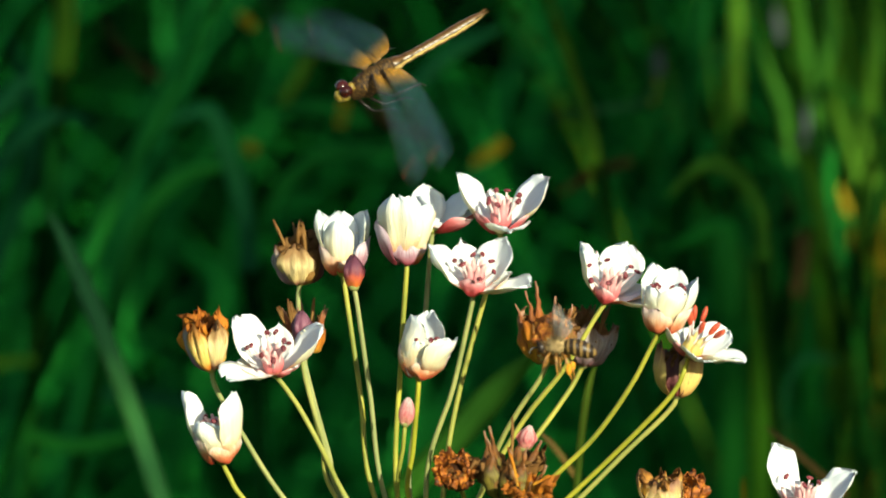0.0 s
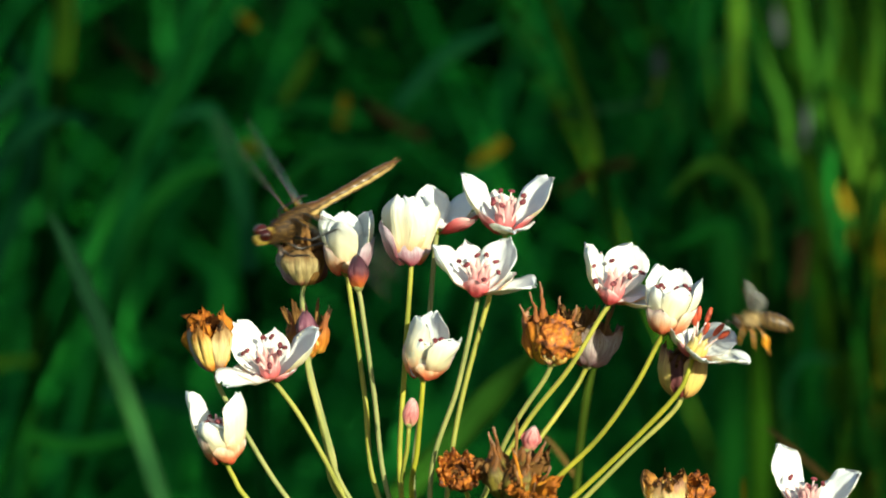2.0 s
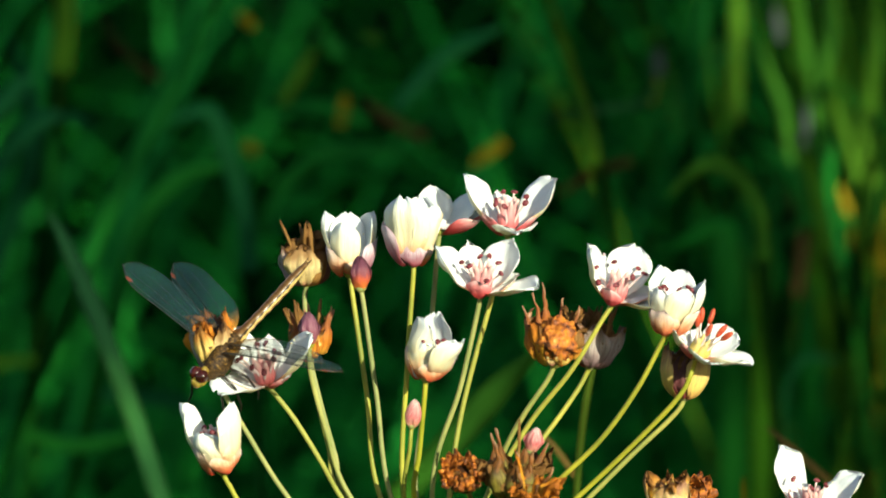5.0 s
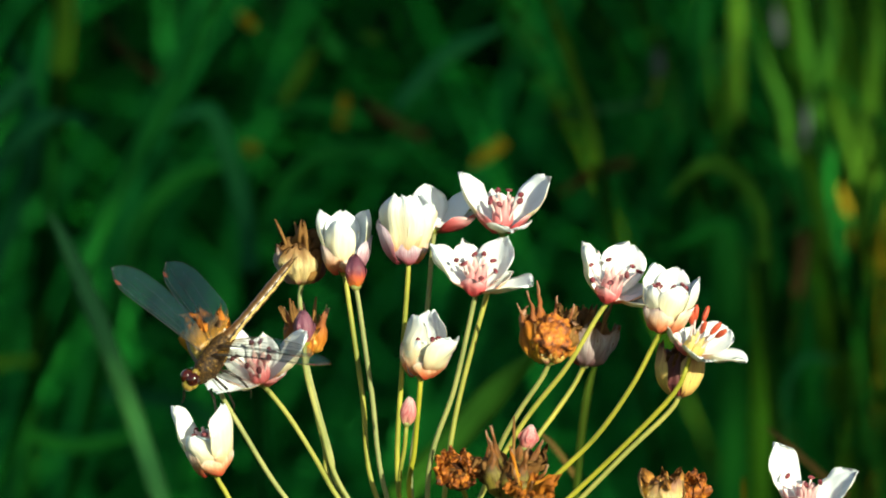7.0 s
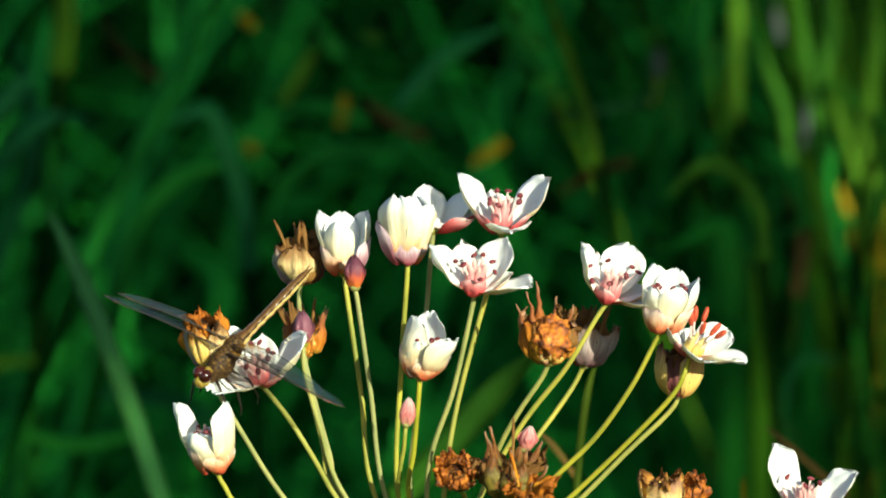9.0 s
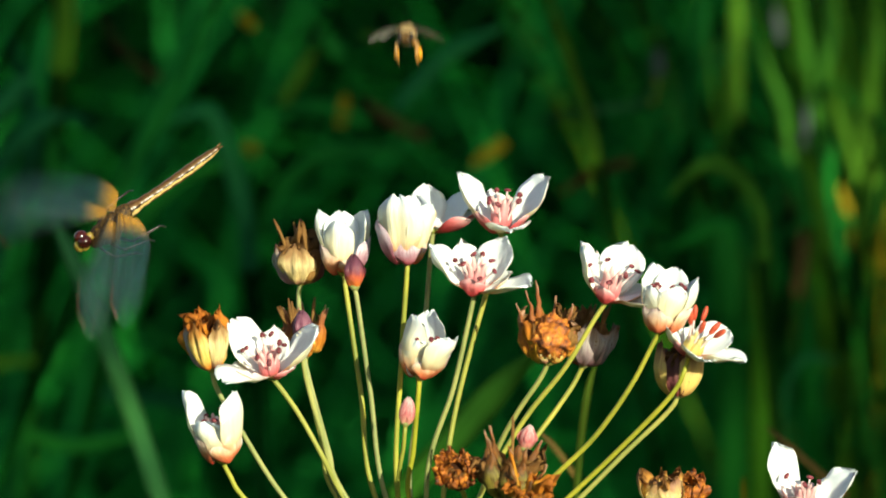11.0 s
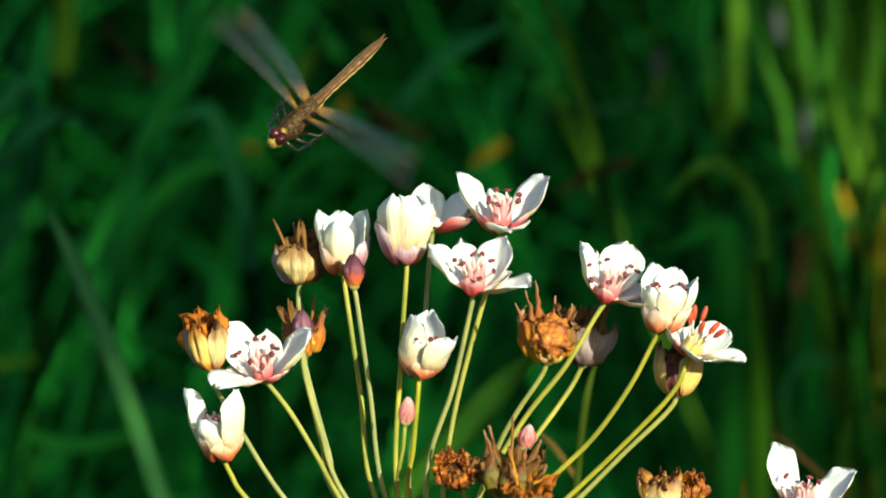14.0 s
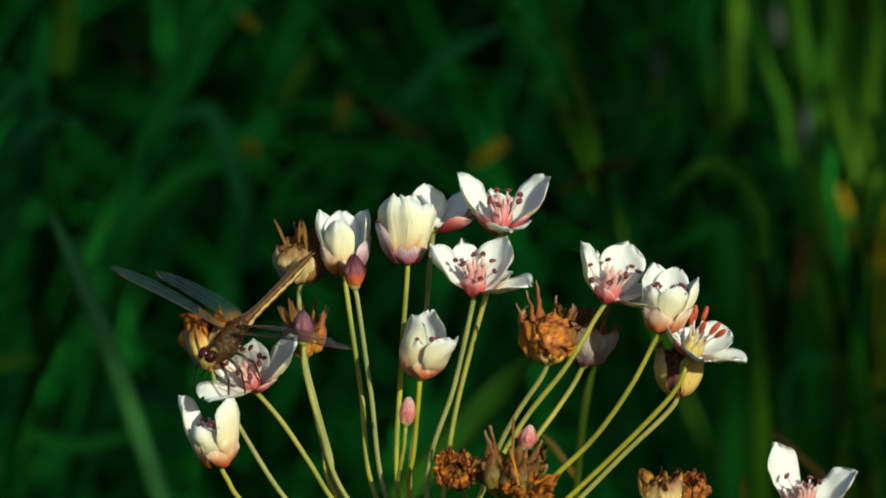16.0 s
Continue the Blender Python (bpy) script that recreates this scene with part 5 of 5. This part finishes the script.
def wing_at(hinge, side, lift, sweep, twist=0.0):
    x, y, z = hinge
    return pose(side * x, y, z, twist, -side * lift, side * sweep)


def sway(du, dv):
    """The whole plant leans about its root: du, dv in plan units at the flower heads."""
    h = 0.9
    dx, dy = du * UNIT, -dv * UNIT / math.sin(PITCH)
    return Matrix.Translation(ROOT) @ pose(0, 0, 0, -math.degrees(dy / h), math.degrees(dx / h), 0)


def swing(head, du, dv):
    """A single stalk turns about the hub so that its head moves by du, dv."""
    hub, top = HUB - ROOT, head
    a = top - hub
    b = a + RIGHT * du * UNIT - UP * dv * UNIT
    return Matrix.Translation(hub) @ a.rotation_difference(b).to_matrix().to_4x4() @ Matrix.Translation(-hub)


def motions():
    walk(plant, [(0.0, sway(-10.7, -2.3)), (0.5, sway(6.2, 4.6)), (1.0, sway(9.2, 6.1)), (1.5, sway(0, 0)), (2.0, sway(-3.0, -1.5)), (2.5, sway(-1.5, 6.1)),
                 (3.0, sway(-3.1, 3.1)), (3.5, sway(-4.6, -1.5)), (4.0, sway(0, 3)), (4.6, sway(1, 1)), (5.6, sway(3, 0)), (6.5, sway(4.6, 1.5)), (7.0, sway(-7.7, -3.1)),
                 (7.5, sway(-3, -1.5)), (8.0, sway(-1.5, 1.6)), (8.5, sway(-1.5, 1.5)), (9.0, sway(-9.1, -1.6)), (10.2, sway(-10, -3)), (11.5, sway(-9.2, -3)),
                 (12.0, sway(-7.7, -4.6)), (12.5, sway(-6.1, 0)), (13.0, sway(-6.1, -1.5)), (13.5, sway(-7.7, -7.6)), (14.0, sway(-10.7, -3.1)), (14.5, sway(-6.1, -4.6)),
                 (15.0, sway(-12.2, -3.1)), (15.5, sway(-6.1, 0)), (16.0, sway(-9.2, -3.1))])
    walk(dragonfly, [
        (0.0, flying(600, 165, 850, 20)), (0.1, flying(592, 128, 812, 8)), (0.3, flying(600, -90, 850, -190)), (0.5, flying(640, -130, 880, -210)), (0.7, flying(656, 88, 804, 10)),
        (0.8, flying(692, 356, 952, 280)), (0.9, flying(640, 356, 888, 284)), (0.97, flying(690, 100, 900, 10)), (1.0, flying(690, 78, 904, -8)), (1.04, flying(690, 50, 908, -34)), (1.1, flying(690, -60, 930, -150)), (1.4, flying(700, -120, 940, -220)),
        (1.7, flying(690, -20, 930, -120)), (1.8, flying(704, 286, 928, 160)), (1.9, flying(568, 372, 808, 240)), (2.0, flying(456, 420, 692, 284)), (2.1, flying(432, 416, 668, 288)),
        (2.2, flying(388, 616, 608, 496)), (2.3, flying(344, 680, 616, 596)), (2.4, flying(334, 688, 596, 534, w=-23)), (2.5, flying(332, 675, 577, 534, w=-23)), (3.0, sitting(370, 656, 594, 534)), (3.2, sitting(360, 660, 572, 498)),
        (3.5, sitting(347, 661, 549, 471)), (4.0, sitting(346, 662, 547, 469)), (4.2, sitting(350, 660, 548, 466)), (5.2, sitting(345, 662, 535, 462)), (6.4, sitting(338, 664, 525, 458)), (7.0, sitting(331, 667, 512, 456)),
        (8.0, sitting(340, 665, 525, 464)), (9.0, sitting(352, 662, 538, 476)), (9.2, sitting(348, 660, 536, 474)), (9.9, sitting(345, 655, 530, 465)), (10.2, flying(300, 560, 500, 370)), (10.6, flying(180, 430, 400, 250)),
        (11.0, flying(140, 430, 380, 260)), (11.3, flying(208, 408, 452, 232)), (11.4, flying(376, 288, 648, 160)), (11.47, flying(492, 206, 772, 150)), (11.5, flying(506, 200, 786, 150)), (11.53, flying(522, 192, 800, 146)), (11.6, flying(664, 60, 944, -40)),
        (11.7, flying(655, 211, 922, 104)), (11.8, flying(576, 288, 828, 148)), (11.9, flying(456, 400, 716, 312)), (11.97, flying(348, 588, 584, 480)), (12.0, flying(342, 600, 576, 488)), (12.1, sitting(345, 632, 550, 462)),
        (12.5, sitting(347, 628, 540, 456)), (13.0, sitting(350, 632, 540, 448)), (13.3, sitting(348, 628, 538, 446)), (13.4, flying(320, 620, 500, 388)), (13.47, flying(254, 492, 436, 308)), (13.5, flying(246, 478, 432, 298)), (13.54, flying(240, 462, 424, 282)),
        (13.6, flying(150, 240, 340, 60)), (13.7, flying(170, -20, 370, -190)), (13.8, flying(300, -40, 490, -200)), (13.9, flying(400, 148, 568, 8, roll=8)), (13.97, flying(477, 242, 667, 60, roll=8)), (14.0, flying(480, 246, 669, 63, roll=8)), (14.03, flying(483, 251, 671, 67, roll=8)),
        (14.1, flying(504, 348, 656, 128, roll=8)), (14.2, flying(400, 544, 620, 384)), (14.3, flying(316, 544, 548, 448)), (14.4, flying(290, 356, 516, 216, roll=24)), (14.47, flying(350, 410, 559, 216, roll=24)), (14.5, flying(354, 417, 563, 223, roll=24)), (14.54, flying(356, 424, 566, 230, roll=24)),
        (14.6, flying(340, 604, 572, 484)), (14.7, sitting(308, 704, 420, 456)), (14.8, sitting(368, 656, 536, 444)), (14.9, sitting(344, 656, 464, 464)), (15.1, sitting(350, 648, 545, 420)),
        (15.5, sitting(356, 636, 545, 440)), (16.0, sitting(361, 628, 542, 449))])

    # wings: lift, sweep of right fore, right hind, left fore, left hind wing, and their twist, while it sits; beating while it flies
    rest = [(2.4, 12, -2, -2, -23, 18, -22, 28, -10, 0), (3, 15, -3, -1, -22, 10, -20, 22, -8, 0), (3.5, 16, -1, -5, -18, 4, -18, 18, -6, 0), (4.1, 16, -1, -5, -18, 4, -18, 18, -6, 0),
            (4.2, 30, -12, 10, -28, 16, -14, 28, -10, 0), (4.5, 16, -1, -5, -19, 4, -18, 18, -6, 0), (7, 16, -3, -5, -23, 8, -18, 20, -8, 0), (8.2, 16, 0, -5, -17, 4, -16, 16, -6, 12),
            (9, 12, 14, 17, 19, -12, -10, 4, 6, 44), (9.2, 12, 14, 17, 19, -12, -10, 4, 6, 44), (9.8, 6, 0, -2, -10, -6, -14, 10, -2, 18)]
    rest2 = [(12.1, 26, 0, 10, -18, 0, -30, 20, -10, 0), (12.5, 27, 3, 10, -12, -2, -30, 18, -10, 34), (13.0, 21, 0, 15, -3, -2, -30, 14, -14, 40), (13.3, 21, 0, 15, -3, -2, -30, 14, -14, 40)]
    rest3 = [(14.8, 22, 12, 12, 0, -8, -20, 0, -10, 42), (15.1, 26, 11, 14, 0, -2, -34, 4, -14, 44), (15.5, 24, 12, 2, -8, 4, -20, 14, -8, 32), (16.0, 22, 16, -7, -8, 8, -16, 20, -2, 34)]

    def beats(t0, t1, lifts, sweeps, twist=-6):
        out = []
        for k in range(round(t0 * FPS), round(t1 * FPS) + 1):
            a, s = lifts[k % 5], sweeps[k % 5]
            out.append((k / FPS, a, s, a * 0.9 - 8, s - 12, a, s - 8, a * 0.9 - 8, s - 18, twist))
        return out

    full, turn = (5, 62, 20, -20, -50), (0, 6, 10, 6, 0)
    plan = (beats(0.0, 0.6, (-10, 20, 44, 30, 0), (24, 10, -2, 4, 16)) + beats(0.67, 2.33, full, turn, 58) + rest
            + beats(9.9, 11.6, (5, 70, 28, -20, -60), (58, 40, 24, 18, 36)) + beats(11.67, 12.0, full, turn, 58) + rest2
            + beats(13.37, 13.8, full, turn, 58) + beats(13.84, 14.3, (12, 46, 40, 20, -8), (2, 0, 6, 10, 6), 42) + beats(14.34, 14.7, full, turn, 50) + rest3)
    for n, key in enumerate(("fr", "hr", "fl", "hl")):
        side = 1 if key[1] == "r" else -1
        walk(fly_wings[key], [(row[0], wing_at(HINGE[key[0]], side, row[1 + 2 * n], row[2 + 2 * n], row[9] if side > 0 else 36 + 0.1 * row[9])) for row in plan])

    # legs: folded back in flight, spread while it sits
    for leg, hip in fly_legs:
        fold = Matrix.Translation(hip) @ pose(0, 0, 0, -78) @ Matrix.Translation(-hip)
        walk(leg, [(t, fold if tucked else Matrix.Identity(4)) for t, tucked in ((0.0, 1), (2.15, 1), (2.3, 0), (9.85, 0), (10.0, 1), (11.85, 1), (12.0, 0), (13.33, 0), (13.45, 1), (14.54, 1), (14.67, 0), (16.0, 0))])

    # two stalks that give way under the dragonfly
    for name, rows in (("low", [(0, 0, 0), (2.2, 0, 0), (2.5, -15, 19), (3.0, -4, 17), (3.5, -4, 15), (4.0, -8, 17), (4.2, 6, 0), (4.6, -4, 12), (7.0, -9, 27), (9.0, -5, 21), (9.8, -5, 18), (10.1, 0, 0), (11.9, 0, 0),
                                 (12.2, 2, 4), (12.5, 0, 6), (13.3, 0, 6), (13.5, 4, -2), (14.0, 4, -2), (14.6, 2, 2), (14.9, -4, 10), (16.0, -6, 7)]),
                       ("open", [(0, 20, 5), (0.5, 10, -4), (1.0, 2, -2), (1.5, 0, 0), (2.1, 0, 2), (2.5, -8, 10), (3.5, -10, 13), (7.0, -9, 17), (9.0, -8, 18), (9.8, -8, 18), (10.2, 10, 0), (11.4, 4, 0), (11.9, -6, 0),
                                  (12.2, -32, 30), (12.5, -34, 32), (13.3, -34, 30), (13.5, 30, -6), (13.6, 20, -6), (13.9, -10, 4), (14.3, 10, 0), (14.6, -6, 4), (15.0, -22, 26), (16.0, -16, 35)])):
        for ob, rest_m in swinging[name]:
            top = next(m for o, m in swinging[name] if not o.name.startswith("stalk")).translation
            walk(ob, [(t, swing(top, du, dv) @ rest_m) for t, du, dv in rows])

    walk(bee, [
        (0.0, facing(985, 612, -24, 80)), (0.1, facing(940, 628, -24, 80)), (0.2, facing(816, 692, -30, 85, -20)), (0.3, facing(768, 712, -30, 85, -20)), (0.4, facing(684, 640, -30, 85)),
        (0.5, facing(602, 684, -28, 60, 35)), (0.6, facing(568, 708, -28, 70, 10)), (0.7, facing(516, 736, -28, 70)), (0.8, facing(492, 828, -30, 40)), (0.9, facing(560, 990, -32, 0)), (1.1, facing(1050, 960, -36, -60)),
        (1.2, facing(1236, 756, -34, -30)), (1.3, facing(1432, 652, -30, 10, 10)), (1.4, facing(1500, 596, -28, 60)), (1.5, facing(1532, 682, -28, 85, -15)), (1.6, facing(1555, 810, -28, 100)),
        (1.7, facing(1548, 832, -26, 100)), (1.8, facing(1512, 768, -24, 95)), (1.9, facing(1448, 632, -22, 85)), (2.0, facing(1330, 566, -20, 85)), (2.1, facing(1288, 496, -18, 85)),
        (2.2, facing(1104, 376, 0, 85)), (2.3, facing(1044, 316, 10, 80, -5)), (2.4, facing(876, 306, 16, 105)), (2.5, facing(846, 305, 16, 128, -6)), (2.7, facing(822, 366, 20, 130, -10)),
        (3.4, facing(806, 352, 19, 175, -6)), (3.7, facing(800, 328, 19, 178, -6)), (3.8, facing(806, 314, 19, 180, -6)), (3.9, facing(804, 312, 19, 182, -6)), (4.0, facing(812, 304, 19, 184, -6)), (4.1, facing(824, 293, 19, 182, -28)), (4.17, facing(905, 290, 14, 200, -20)), (4.2, facing(958, 290, 16, 205, -18)), (4.24, facing(1030, 288, 18, 210, -14)),
        (4.6, facing(1500, 180, 30, 250)), (5.0, facing(2000, 60, 40, 260)), (8.0, facing(1400, -300, 30, 225)), (10.6, facing(700, -220, 20, 180)),
        (11.0, facing(720, 60, 10, 175)), (11.3, facing(724, 248, 4, 175)), (11.4, facing(708, 280, 4, 175)), (11.5, facing(690, 300, 6, 180)), (11.6, facing(716, 312, 14, 170)), (11.7, facing(811, 291, 18, 140)),
        (11.9, facing(806, 306, 20, 110)), (12.1, facing(816, 360, 20, 130, -10)), (12.6, facing(800, 342, 19, 172, -6)), (12.9, facing(798, 324, 19, 176, -6)), (13.0, facing(802, 317, 19, 178, -6)), (13.1, facing(804, 314, 19, 180, -6)), (13.2, facing(797, 313, 19, 182, -6)), (13.3, facing(804, 304, 19, 184, -6)), (13.4, facing(870, 246, 13, 196, -20)), (13.47, facing(978, 228, 9, 203, -18)), (13.5, facing(1010, 230, 8, 206, -18)), (13.53, facing(1044, 238, 6, 208, -16)),
        (13.6, facing(1212, 368, 0, 230)), (13.7, facing(1368, 448, -6, 250)), (13.9, facing(1750, 560, -10, 260)), (16.0, facing(2100, 400, -10, 270))])

    # bee wings: lift of the right and of the left wing, sweep, twist; closed over the back while it feeds, raised as it backs out
    def bee_beats(t0, t1):
        return [(k / FPS, (50, 5, -25, 20)[k % 4], (50, 5, -25, 20)[k % 4], 8, 35) for k in range(round(t0 * FPS), round(t1 * FPS) + 1)]

    bee_plan = (bee_beats(0.0, 2.6) + [(2.8, 14, 14, -62, 0), (3.5, 20, 16, -50, 0), (3.7, 46, 14, 0, 55), (3.8, 62, 26, 2, 55), (3.9, 70, 24, 4, 55), (4.0, 56, 28, 0, 55)] + bee_beats(4.1, 5.0) + bee_beats(10.6, 12.1)
                + [(12.2, 14, 14, -62, 0), (12.7, 20, 16, -50, 0), (12.9, 66, 14, 0, 55), (13.0, 66, 22, 4, 55), (13.1, 76, 24, 4, 55), (13.2, 82, 22, 4, 55), (13.3, 60, 24, 2, 55)] + bee_beats(13.37, 14.0) + [(16.0, 10, 10, 0, 0)])
    for key, wing in bee_wings.items():
        side, n = (1, 1) if key[1] == "r" else (-1, 2)
        walk(wing, [(row[0], wing_at(BEE_HINGE[key[0]], side, row[n] - (5 if key[0] == "h" else 0), row[3] - (18 if key[0] == "h" else 0), row[4])) for row in bee_plan])


build_ground()
build_blades()
plant = build_plant()
dragonfly, fly_wings, fly_legs = build_dragonfly()
bee, bee_wings = build_bee()
build_grass()
motions()
